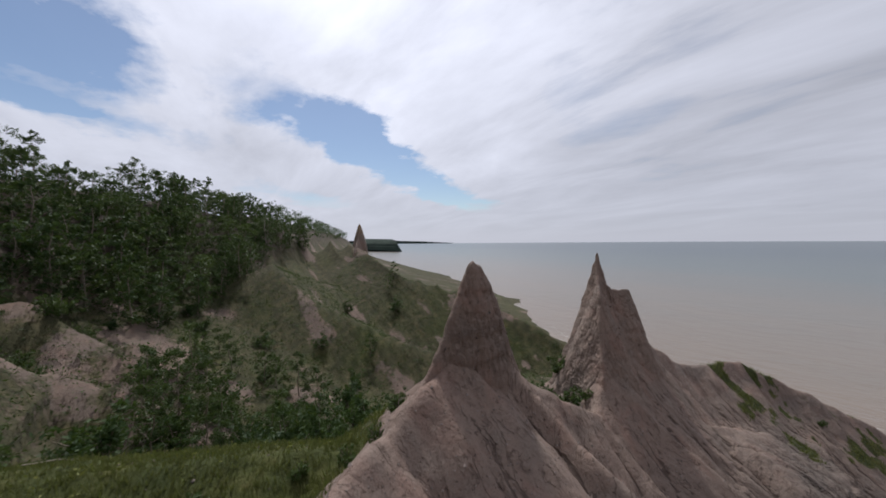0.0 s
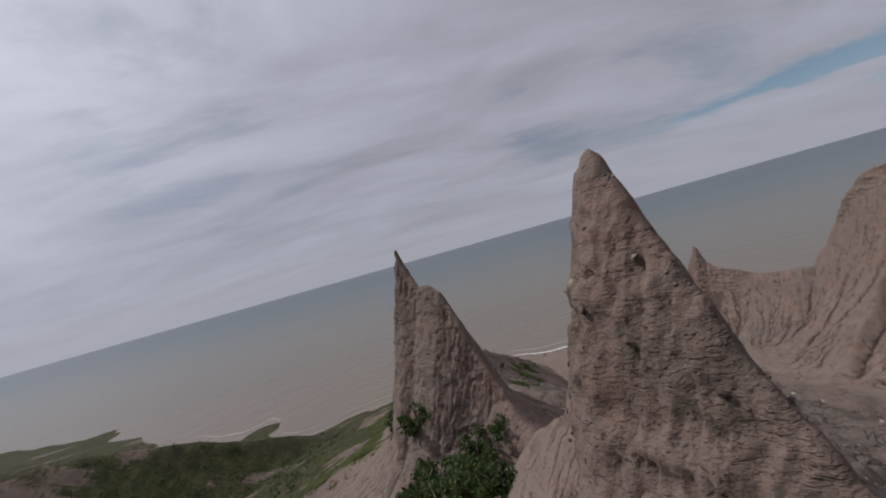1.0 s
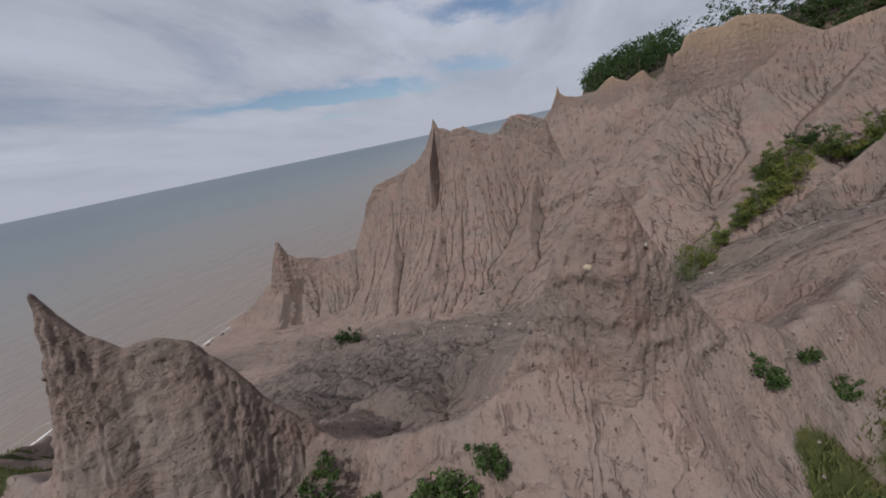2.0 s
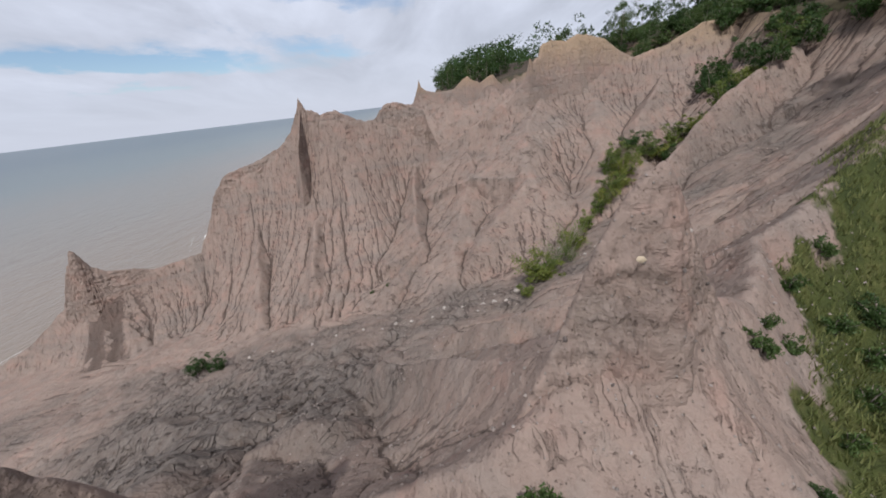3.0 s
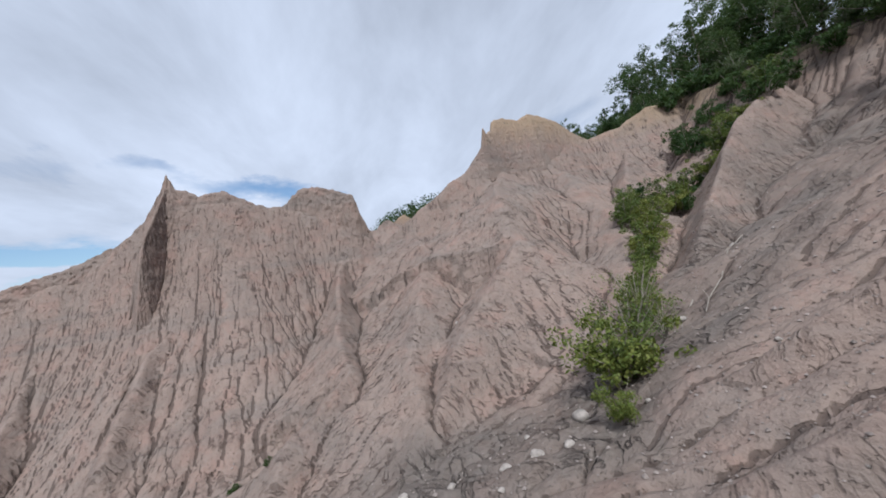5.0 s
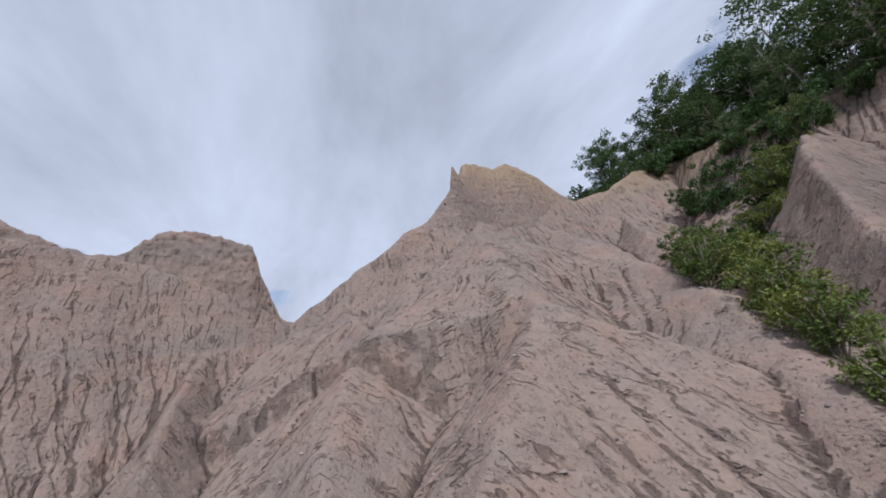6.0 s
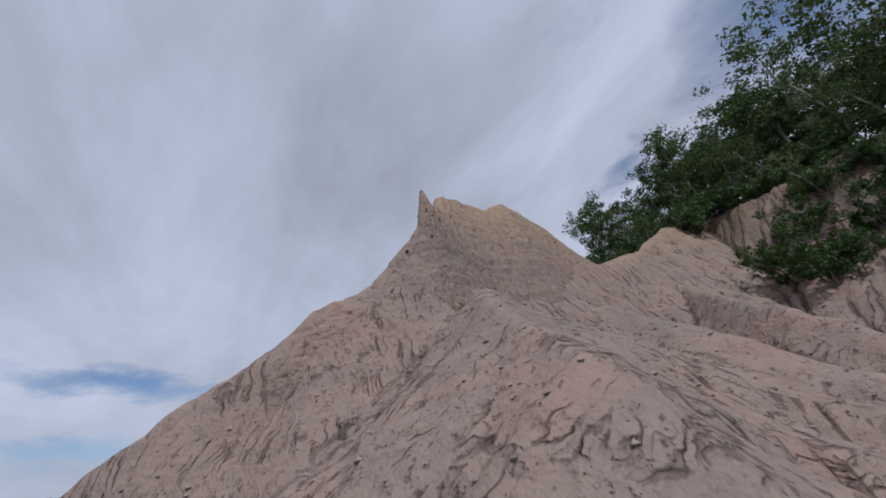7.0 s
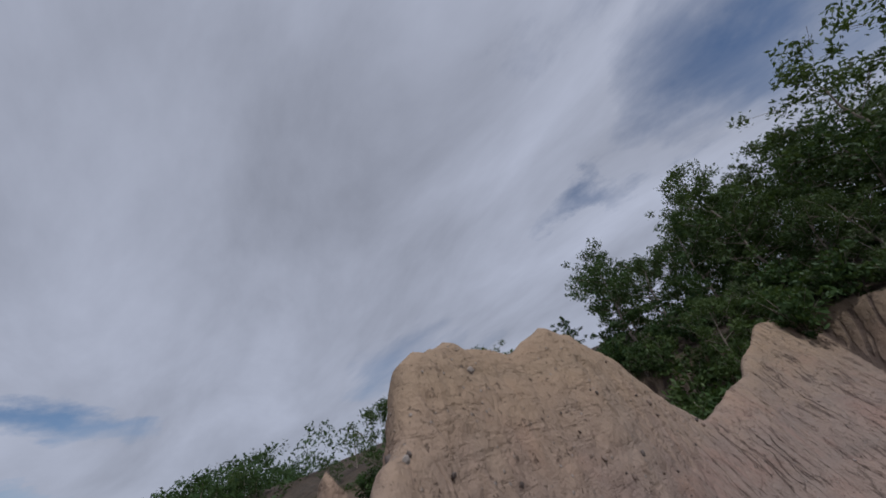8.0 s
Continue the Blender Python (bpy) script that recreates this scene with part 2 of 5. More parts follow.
    n2 = k.bump(k.noise(p, 3.2, 6, 0.62), 0.75, 0.12, k.bump(fine, 0.55, 0.035, n1))
    n3 = k.bump(k.math("SUBTRACT", stone, pit), 0.7, 0.07, n2)
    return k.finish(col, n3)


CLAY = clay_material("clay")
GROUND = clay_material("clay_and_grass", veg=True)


def water_material():
    k = Nodes("lake_water", 0.12)
    g = k.n.new("ShaderNodeNewGeometry")
    sep = k.n.new("ShaderNodeSeparateXYZ")
    k.l.new(g.outputs["Position"], sep.inputs[0])
    d = k.math("ADD", k.math("MULTIPLY", sep.outputs[1], 0.93), k.math("MULTIPLY", sep.outputs[0], 0.18))
    patch = k.noise(k.pos((0.008, 0.03, 0.03)), 1.0, 4, 0.6)
    d2 = k.math("ADD", d, k.math("MULTIPLY_ADD", patch, 160.0, -80.0))
    # silt off the bluffs, fading to clear green-grey water
    t = k.math("DIVIDE", d2, 700.0)
    col = k.ramp(t, (0.06, (0.190, 0.145, 0.108)), (0.22, (0.150, 0.132, 0.108)), (0.45, (0.080, 0.100, 0.096)), (1.0, (0.035, 0.058, 0.068)))
    p = k.pos((1, 1.8, 1))
    w1 = k.noise(p, 0.55, 5, 0.6, 0.3)
    w2 = k.noise(p, 0.12, 3, 0.5)
    n1 = k.bump(w1, 0.5, 0.35)
    n2 = k.bump(w2, 0.35, 0.9, n1)
    k.bsdf.inputs["Specular IOR Level"].default_value = 0.4
    return k.finish(col, n2, 0.28)


WATER = water_material()


def plain(name, colour, rough=0.8, scale=6.0, vary=0.25, bump=0.02):
    k = Nodes(name, rough)
    f = k.noise(k.pos(), scale, 5, 0.6)
    dark = tuple(c * (1 - vary) for c in colour)
    light = tuple(min(1, c * (1 + vary)) for c in colour)
    return k.finish(k.ramp(f, (0.3, dark), (0.7, light)), k.bump(f, 0.5, bump))

# ---- shape of the land ----
def lattice(ix, iy, seed):
    h = (ix.astype(np.int64) * 374761393 + iy.astype(np.int64) * 668265263 + seed * 974634777) & 0x7FFFFFFF
    h = ((h ^ (h >> 13)) * 1274126177) & 0x7FFFFFFF
    return ((h ^ (h >> 16)) & 0xFFFF) / 65535.0


def vnoise(x, y, seed=0):
    """Smooth value noise, 0 to 1."""
    x, y = np.asarray(x, float), np.asarray(y, float)
    ix, iy = np.floor(x), np.floor(y)
    fx, fy = x - ix, y - iy
    fx, fy = fx * fx * (3 - 2 * fx), fy * fy * (3 - 2 * fy)
    a, b = lattice(ix, iy, seed), lattice(ix + 1, iy, seed)
    c, d = lattice(ix, iy + 1, seed), lattice(ix + 1, iy + 1, seed)
    return (a + (b - a) * fx) * (1 - fy) + (c + (d - c) * fx) * fy


def fbm(x, y, seed=0, octaves=4):
    t, a, s = 0.0, 0.5, 0.0
    for i in range(octaves):
        t = t + a * vnoise(x * 2 ** i, y * 2 ** i, seed + 17 * i)
        s += a
        a *= 0.5
    return t / s


def smax(a, b, k):
    h = np.clip(0.5 + 0.5 * (a - b) / k, 0, 1)
    return b + (a - b) * h + k * h * (1 - h)


def nearest(nodes, x, y):
    """Distance to a line of nodes, what the nodes carry there, the length along it, and the side."""
    best = np.full(x.shape, 1e9)
    val = [np.zeros(x.shape) for _ in range(len(nodes[0]) - 2)]
    arc, side, run = np.zeros(x.shape), np.zeros(x.shape), 0.0
    for p, q in zip(nodes, nodes[1:]):
        dx, dy = q[0] - p[0], q[1] - p[1]
        ln = math.hypot(dx, dy)
        u = np.clip(((x - p[0]) * dx + (y - p[1]) * dy) / ln ** 2, 0, 1)
        ox, oy = x - p[0] - u * dx, y - p[1] - u * dy
        d = np.hypot(ox, oy)
        m = d < best
        best = np.where(m, d, best)
        for i in range(len(val)):
            val[i] = np.where(m, p[2 + i] + u * (q[2 + i] - p[2 + i]), val[i])
        arc = np.where(m, run + u * ln, arc)
        side = np.where(m, dx * oy - dy * ox, side)
        run += ln
    return best, val, arc, side


# ridges: x, y, crest height, depth of the steep upper part, slope below it; then rill depth
RIDGES = []


def ridge(rill, *nodes):
    RIDGES.append((nodes, rill))


# the great wall beside the ravine
ridge(0.5, (73, 66, 0, 2, 0.6), (74, 58, 4, 3, 0.5), (74.8, 52, 8.6, 5, 0.45), (75.2, 49.5, 10.2, 5.5, 0.45), (76.4, 46.5, 9.6, 5, 0.42), (78.2, 43, 9.8, 5, 0.42), (79.8, 38.8, 10.4, 5, 0.4), (80.5, 35.9, 15.6, 7, 0.4), (80.7, 33.4, 18.4, 10, 0.4), (80.8, 28, 20.3, 11, 0.4), (80.4, 21.6, 25, 13, 0.4), (79.9, 16.5, 24.6, 12.5, 0.4), (81, 12, 23.6, 11, 0.42), (80.6, 6.8, 21, 7.5, 0.5), (80.3, 5.2, 19.5, 5, 0.62))
# buttresses on its face
ridge(0.45, (77.5, -7.5, 25.2, 0.6, 0.5), (72.6, -4, 22.3, 0.4, 0.45), (70.6, -3, 20.6, 0.4, 0.45), (67.4, -2.5, 17.6, 0.4, 0.45), (64.3, 3, 13.8, 0.4, 0.5), (60, 8, 8.8, 0.6, 0.5))
ridge(0.5, (80, 17, 19, 2, 0.9), (74.6, 21.5, 14.2, 1.6, 0.8), (69, 21.8, 9.4, 1.2, 0.7), (65, 22.5, 5.2, 0.6, 0.6))
ridge(0.45, (80, 9, 19, 2, 0.8), (71.2, 9.8, 13.4, 1, 0.6), (67.5, 9.4, 11.6, 0.8, 0.55), (64.6, 12.6, 9.8, 0.6, 0.5), (62, 13.5, 7.6, 0.4, 0.5))
ridge(0.4, (79, 2.5, 20.4, 0.5, 0.55), (73.7, 2.2, 18, 0.5, 0.5), (69, 4.5, 15, 0.4, 0.5), (65, 6.5, 12.2, 0.4, 0.45), (61.3, 6.8, 10.3, 0.3, 0.4))
ridge(0.45, (81, 30, 17, 2, 0.8), (74.5, 29.5, 10.5, 1, 0.7), (69, 28.5, 6.2, 0.6, 0.6))
ridge(0.4, (76.5, -22, 25.8, 0.8, 0.6), (71, -15.5, 21.4, 0.6, 0.5), (67.5, -13, 18.8, 0.4, 0.45))
# the fin with the two pinnacles
ridge(0.24, (56, -27, 28.5, 3, 0.66), (50, -18, 25.6, 2.5, 0.66), (45.4, -8.3, 21.9, 2.2, 0.66), (43.2, -2.2, 20.3, 1.6, 0.66), (40, 1.2, 20.1, 0.5, 0.76), (38.7, 4.6, 21.6, 0.4, 0.8), (37.9, 8, 19.6, 0.5, 0.78), (38, 10.3, 18.1, 1, 0.66), (38.6, 12.5, 16.9, 1, 0.66), (37.5, 14.8, 18.6, 1.4, 0.66), (36.1, 17, 19.8, 1.8, 0.66), (35.9, 22, 18.2, 1.6, 0.66), (36, 27, 15.6, 1.2, 0.66), (37, 35, 14.6, 1, 0.66), (45, 47, 7.6, 0.8, 0.6), (52, 58, 0.4, 0.5, 0.5))
# ribs that run down from it into the ravine
ridge(0.2, (38.9, 6.4, 20.8, 0.6, 0.62), (39.8, 6.8, 19.7, 0.7, 0.62), (42.2, 7.7, 17.8, 1.5, 0.6), (44.2, 8.9, 16.3, 1.6, 0.55), (47.9, 11.4, 13.1, 1.5, 0.5), (53, 15, 9.2, 0.6, 0.5), (57.5, 18.3, 6.4, 0.4, 0.4))
ridge(0.2, (43.2, -2, 20.1, 1, 0.7), (45.4, 0.2, 18, 1.5, 0.65), (48, 2.8, 15.4, 1.5, 0.6), (50.2, 5.4, 13.5, 1.4, 0.55), (54, 9.6, 10, 0.6, 0.5), (57, 12, 7.8, 0.4, 0.4))
ridge(0.2, (45.4, -8.3, 21.6, 1, 0.75), (49.6, -3.8, 17.2, 1.4, 0.65), (52.2, -0.4, 14, 1.2, 0.55), (55, 2, 10.9, 0.3, 0.5))
ridge(0.2, (50, -18, 25, 1, 0.8), (52.6, -10.2, 17.9, 0.8, 0.7), (54.2, -4, 13.9, 0.5, 0.6))
ridge(0.42, (64.6, -25, 26.9, 2, 0.85), (63.5, -18, 23, 1.6, 0.85), (62, -12.8, 19, 1.2, 0.8), (58.6, -5.5, 14, 0.5, 0.6))
# beds of the ravines
ridge(0.05, (76, -13, 23.8, 0.1, 0.35), (70, -11, 19.8, 0.1, 0.35), (65.6, -9.2, 17, 0.1, 0.35), (60.5, -3.5, 13.2, 0.1, 0.35), (57, 1.8, 10.6, 0.1, 0.3))
ridge(0.05, (59.3, -23.3, 21.4, 0.1, 0.4), (59.3, -17.7, 18.7, 0.1, 0.4), (58, -12.5, 15.9, 0.1, 0.4), (57.6, -6, 13, 0.1, 0.35), (56.7, 2.3, 10.3, 0.1, 0.3), (58.5, 10.5, 6.6, 0.1, 0.25), (60.6, 20.8, 4.1, 0.1, 0.2), (62, 32, 3.6, 0.1, 0.15), (61.5, 45, 1.6, 0.1, 0.1), (60, 58, 0.2, 0.1, 0.08))
ridge(0.35, (46, 16, 12.4, 0.1, 0.3), (51.5, 16.8, 9.3, 0.1, 0.25), (56, 20, 6.4, 0.1, 0.2), (60.6, 24, 4, 0.1, 0.2))
ridge(0.35, (40, 22, 14.2, 0.1, 0.3), (48.7, 21, 10.6, 0.1, 0.25), (53, 28, 6.6, 0.1, 0.2), (58, 38, 3, 0.1, 0.15))
# fins beyond and to the west
ridge(0.35, (-90, 34, 26, 3, 0.55), (-74, 40, 23.5, 3, 0.55), (-60, 38, 22.4, 2.5, 0.55), (-46, 36.5, 19.6, 1.8, 0.5), (-33, 36, 17, 1.2, 0.5), (-18, 43, 14.2, 1, 0.5), (-3, 49, 9.6, 1, 0.5), (12, 55, 3.2, 0.5, 0.5))
ridge(0.35, (12, -19, 20.4, 1, 0.5), (7, -13.5, 14.6, 0.8, 0.5), (10, -8, 12.4, 1, 0.6))
ridge(0.35, (-6, -22, 21, 2, 0.6), (-3, -12, 15.2, 1.6, 0.6), (2, -4, 11, 1, 0.6))
ridge(0.3, (-40, 8, 21, 0.5, 0.4), (-24, 12, 14.5, 0.4, 0.4), (-8, 20, 10.5, 0.8, 0.5), (6, 30, 6, 0.5, 0.5))
ridge(0.55, (98, -22, 29, 4, 0.8), (106, -8, 27, 6, 0.8), (110, 6, 25, 7, 0.7), (112, 22, 19, 6, 0.6), (113, 40, 9, 4, 0.5), (114, 58, 1, 2, 0.5))
ridge(0.6, (131, -27, 29.5, 3, 0.8), (129.5, -14, 28.2, 6, 0.8), (130, -7.7, 28.4, 7, 0.7), (131, 0, 27.6, 7, 0.7), (132, 4.5, 27.2, 7, 0.7), (133, 12, 22, 7, 0.6), (134, 30, 10, 5, 0.5), (135, 52, 1, 2, 0.5))
# the great wall goes on to the blocky crest and the saddle
ridge(0.5, (80.3, 5.2, 19.5, 5, 0.62), (78.8, 1.5, 21.8, 4, 0.74), (77.3, -1.6, 24.0, 4.2, 0.74), (76.8, -5, 25.8, 4.4, 0.74), (78.6, -8, 28, 4.6, 0.74), (78.6, -14, 28.6, 4.6, 0.74), (78.3, -18.6, 27.7, 4.2, 0.7), (77.2, -22.5, 28.8, 4, 0.7), (76.4, -25.5, 30.4, 4, 0.7), (75.5, -30, 31, 3, 0.7))
BENCH = [(40, -14, 21.4), (33, -8.5, 18.4), (35, -4, 18.4), (36.2, -1, 18.3), (36.8, 1.6, 17.9)]
EDGE = [(-900, 260, 28), (-420, 150, 28), (-200, 62, 28), (-95, 26, 26), (-62, 7, 22.5), (-34, -15, 20.5), (-5, -29, 20.5), (18, -31, 22), (32, -24, 23.5), (42, -15, 25), (50, -20, 26.5),
        (58, -29, 28.6), (66, -28, 29.4), (75, -29.5, 30.6), (92, -26, 30), (112, -27, 29.5), (130, -25, 29.5), (150, -18, 28.5), (178, -8, 28), (230, -8, 30), (300, -60, 34), (900, -120, 34)]


def land(x, y):
    """Height of the ground, and the place along and down the slope that it belongs to."""
    d, (ez,), arc, side = nearest(EDGE, x, y)
    d = np.maximum(0, d + 3.0 * (fbm(x / 6, y / 6, 5, 4) - 0.5))
    south = side < 0
    wob = fbm(x / 12, y / 12, 3, 3)
    fall = np.interp(d, [0, 3, 8, 21, 31, 42, 60, 84, 100, 140], [0, 4.5, 8.2, 15.4, 18.6, 21.6, 25.0, 28.4, 30.5, 34]) / 28.4
    groove = 1 - np.abs(2 * vnoise(arc / 1.3 + 0.8 * wob, d / 9, 77) - 1)
    floor = ez * (1 - fall) + 1.6 * (wob - 0.5) * np.clip(d / 8, 0, 1) - 0.35 * groove ** 4 * np.clip(d / 3, 0, 1) * (d < 70)
    floor = np.maximum(floor, -3.0)
    rise = np.interp(x, [-95, -75, -62, -50, -36, 12, 32, 46], [9, 13, 15, 17, 20, 19.5, 9, 6])
    run = np.interp(x, [-62, -36, 12, 40], [20, 27, 27, 20])
    top = ez + rise * np.minimum(d / run, 1) ** 0.9 + 0.05 * np.clip(d - 20, 0, 180) * np.clip((x - 34) / 14, 0, 1) + 1.6 * (wob - 0.5) * np.clip(d / 8, 0, 1)
    h = np.where(south, top, floor)
    along, down, runnel = arc.copy(), d.copy(), np.where(south, 0.0, 0.3)
    for i, (nodes, rill) in enumerate(RIDGES):
        bx = [p[0] for p in nodes]
        by = [p[1] for p in nodes]
        m = (x > min(bx) - 34) & (x < max(bx) + 34) & (y > min(by) - 34) & (y < max(by) + 34)
        if not m.any():
            continue
        xx, yy = x[m], y[m]
        wx, wy = xx + 0.7 * (fbm(xx / 2.2, yy / 2.2, 31 + i) - 0.5), yy + 0.7 * (fbm(xx / 2.2, yy / 2.2, 71 + i) - 0.5)
        dd, (cz, st, slope), s, sd = nearest(nodes, wx, wy)
        sg = np.where(sd > 0, 1, -1)
        dd = np.hypot(dd, 0.22) - 0.22
        drop = slope * dd + st * (1 - np.exp(-dd / (0.32 * st + 0.9)))
        # rills: narrow grooves down the slope that join as they go
        w = s + 0.30 * dd * (vnoise(s / 5.0, dd / 7, 11 + i) - 0.5) + 0.35 * (vnoise(s / 1.0, dd / 1.4, 23 + i) - 0.5)
        r1 = 1 - np.abs(2 * vnoise(w / 1.25, dd / 9 + 5 * sg, 7 + i) - 1)
        r2 = 1 - np.abs(2 * vnoise(w / 0.62, dd / 4 + 9 * sg, 9 + i) - 1)
        r3 = 1 - np.abs(2 * vnoise(w / 3.2, dd / 26 + 3 * sg, 13 + i) - 1)
        grow = (1 - np.exp(-(dd / 3.0) ** 1.5)) * np.clip((drop - 0.42 * st) / (0.25 * st + 1.2), 0, 1)
        vary = np.clip(1.9 * fbm(s / 4.5, dd / 6, 83 + i, 2) - 0.35, 0.15, 1.2)
        cut = rill * vary * grow * (0.5 * r1 ** 4 + 0.4 * r2 ** 4) + rill * 1.7 * (1 - np.exp(-dd / 5)) * r3 ** 2
        jag = 0.35 * (fbm(s / 1.1, s * 0 + 3, 41 + i) - 0.5) * np.exp(-dd / 1.2)
        z = cz - drop - cut + jag
        win = z > h[m]
        along[m] = np.where(win, w + 31.0 * i, along[m])
        down[m] = np.where(win, dd * sg, down[m])
        runnel[m] = np.where(win, min(1.0, rill / 0.4), runnel[m])
        h[m] = smax(z, h[m], 0.3)
    # a grassy bench on the west side of the fin
    d, (bz,), _, _ = nearest(BENCH, x, y)
    h = smax(bz - 0.25 * d - 0.06 * np.minimum(d, 30) ** 2, h, 0.6)
    # slumped blocks
    slump = np.clip(1.7 - np.hypot((x - 51) / 9, (y - 22) / 11), 0, 1) * (h < 13.5)
    h = h + slump * (1.3 * (fbm(x / 2.6, y / 2.6, 97, 3) - 0.5))
    h = h + (0.34 * (fbm(x / 1.3, y / 1.3, 51, 5) - 0.5) + 0.07 * (fbm(x / 0.3, y / 0.3, 53, 2) - 0.5)) * (h > -1)
    return h, along, down, runnel


def grassy(x, y, z):
    """1 where grass covers the ground."""
    d, (ez,), arc, side = nearest(EDGE, x, y)
    v = np.where(side < 0, 1.0, 0.0)
    rim = np.interp(y, [-27, -18, -8.3, -2.2, 1, 5, 9, 14, 20], [56, 50.6, 46.2, 42.6, 39.2, 36.4, 34, 32, 30])
    west = np.clip((rim - x) / 2.6, 0, 1)
    v = np.maximum(v, west * np.clip(fbm(x / 4, y / 4, 61) * 3.4 - 0.95 + 0.1 * (x < 22) + np.clip((-2 - y) / 5, 0, 0.7) * (x > 26), 0, 1))
    v = v * (1 - np.clip(1.35 - np.hypot((x - 1) / 16, (y + 9) / 8) + 1.4 * (fbm(x / 3, y / 3, 69) - 0.5), 0, 0.4) * (side > 0))
    for cx, cy, r in ((31, -9, 4), (34, -5, 3.2), (35.4, -1.8, 2.4), (36, 1, 1.4), (41, -3.4, 1.6), (38.6, -2.6, 1.8), (43, -7.2, 2.0), (42.6, -9.6, 2.6), (46.4, -12.9, 2.6), (39.5, -6.8, 2.4), (38, -3.6, 1.6), (37.4, 1.4, 0.8)):
        v = np.maximum(v, np.clip(1.6 - np.hypot(x - cx, y - cy) / r + 1.2 * (fbm(x / 1.2, y / 1.2, 65) - 0.5), 0, 0.9))
    v = np.maximum(v, np.clip((y - 27) / 4, 0, 1) * np.clip((51 - x) / 5, 0, 1) * np.clip(fbm(x / 1.5, y / 1.5, 63) * 5 - 2.4, 0, 0.75))
    return v


def wooded(x, y):
    """1 on the forest floor, less in dark brown patches over the western bowl."""
    d, _, _, side = nearest(EDGE, x, y)
    bowl = 0.5 * np.clip((28 - x) / 6, 0, 1) * np.clip(3.4 * fbm(x / 5, y / 5, 67) - 0.6, 0, 1)
    return np.maximum(bowl, np.clip((np.where(side < 0, d, -d) + 2.0) / 3, 0, 1))


def moist(x, y):
    """1 where dark, wet slumped clay lies."""
    v = np.clip(1.6 - np.hypot((x - 51.5) / 9, (y - 26) / 14), 0, 1)
    for nodes, _ in RIDGES[14:16]:
        d = nearest(nodes, x, y)[0]
        v = np.maximum(v, np.clip(1.2 - d / 3.6, 0, 0.6))
    return np.clip(v + 0.9 * (fbm(x / 2.5, y / 2.5, 91) - 0.55), 0, 0.85) * (v > 0)


def axis(fine_a, fine_b, step, lo, hi, grow=1.09):
    """Grid lines: even in the middle, wider and wider outwards."""
    mid = list(np.arange(fine_a, fine_b + step / 2, step))
    a, b, st = [], [], step
    v = fine_a
    while v > lo:
        st = st * grow
        v -= st
        a.append(v)
    st, v = step, fine_b
    while v < hi:
        st = st * grow
        v += st
        b.append(v)
    return np.array(a[::-1] + mid + b)


def mesh_from(name, verts, faces, mat, smooth=True):
    me = bpy.data.meshes.new(name)
    faces = np.asarray(faces)
    me.vertices.add(len(verts))
    me.vertices.foreach_set("co", np.asarray(verts, float).ravel())
    k = faces.shape[1]
    me.loops.add(faces.size)
    me.loops.foreach_set("vertex_index", faces.ravel().astype(np.int32))
    me.polygons.add(len(faces))
    me.polygons.foreach_set("loop_start", np.arange(0, faces.size, k, dtype=np.int32))
    me.polygons.foreach_set("use_smooth", np.full(len(faces), smooth))
    me.materials.append(mat)
    me.update(calc_edges=True)
    return me


def grid_faces(nu, nv):
    i = np.arange(nu * nv).reshape(nu, nv)
    return np.stack([i[:-1, :-1], i[1:, :-1], i[1:, 1:], i[:-1, 1:]], -1).reshape(-1, 4)


STEP = 0.125
gx, gy = axis(33.5, 81.5, STEP, -3500, 4500), axis(-27, 43, STEP, -3000, 140)
GX, GY = np.meshgrid(gx, gy, indexing="ij")
GZ, GA, GD, GR = land(GX, GY)
GV = grassy(GX, GY, GZ)


def soften(a):
    for ax in (0, 1):
        b = np.take(a, np.clip(np.arange(a.shape[ax]) - 1, 0, None), ax)
        c = np.take(a, np.clip(np.arange(a.shape[ax]) + 1, None, a.shape[ax] - 1), ax)
        a = 0.25 * b + 0.5 * a + 0.25 * c
    return a


def rain(z, seed):
    """Runs rain over the ground: the area that drains through each grid point, and the slope there."""
    rng = np.random.default_rng(seed)
    nx, ny = z.shape
    s = soften(soften(z)) + rng.uniform(0, 0.02, z.shape)
    dx, dy = np.gradient(gx), np.gradient(gy)
    steep, to = np.zeros(z.shape), np.arange(z.size).reshape(z.shape)
    own = to.copy()
    inner = (slice(1, -1), slice(1, -1))
    for i in (-1, 0, 1):
        for j in (-1, 0, 1):
            if i == 0 and j == 0:
                continue
            far = (slice(1 + i, nx - 1 + i), slice(1 + j, ny - 1 + j))
            length = np.hypot(i * dx[1:-1, None], j * dy[None, 1:-1])
            g = (s[inner] - s[far]) / length * rng.uniform(0.5, 1.0, (nx - 2, ny - 2))
            m = g > steep[inner]
            steep[inner] = np.where(m, g, steep[inner])
            to[inner] = np.where(m, own[far], to[inner])
    area = (dx[:, None] * dy[None, :]).ravel().tolist()
    to = to.ravel().tolist()
    for i in np.argsort(-s, axis=None).tolist():
        if to[i] != i:
            area[to[i]] += area[i]
    return np.array(area).reshape(z.shape), steep


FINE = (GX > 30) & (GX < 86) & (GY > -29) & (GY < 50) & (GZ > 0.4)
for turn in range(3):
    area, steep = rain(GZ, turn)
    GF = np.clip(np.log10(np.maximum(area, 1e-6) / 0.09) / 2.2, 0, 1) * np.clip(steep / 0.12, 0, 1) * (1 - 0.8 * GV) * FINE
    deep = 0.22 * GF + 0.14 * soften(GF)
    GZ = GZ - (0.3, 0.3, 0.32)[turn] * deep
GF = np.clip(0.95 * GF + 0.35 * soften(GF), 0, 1)


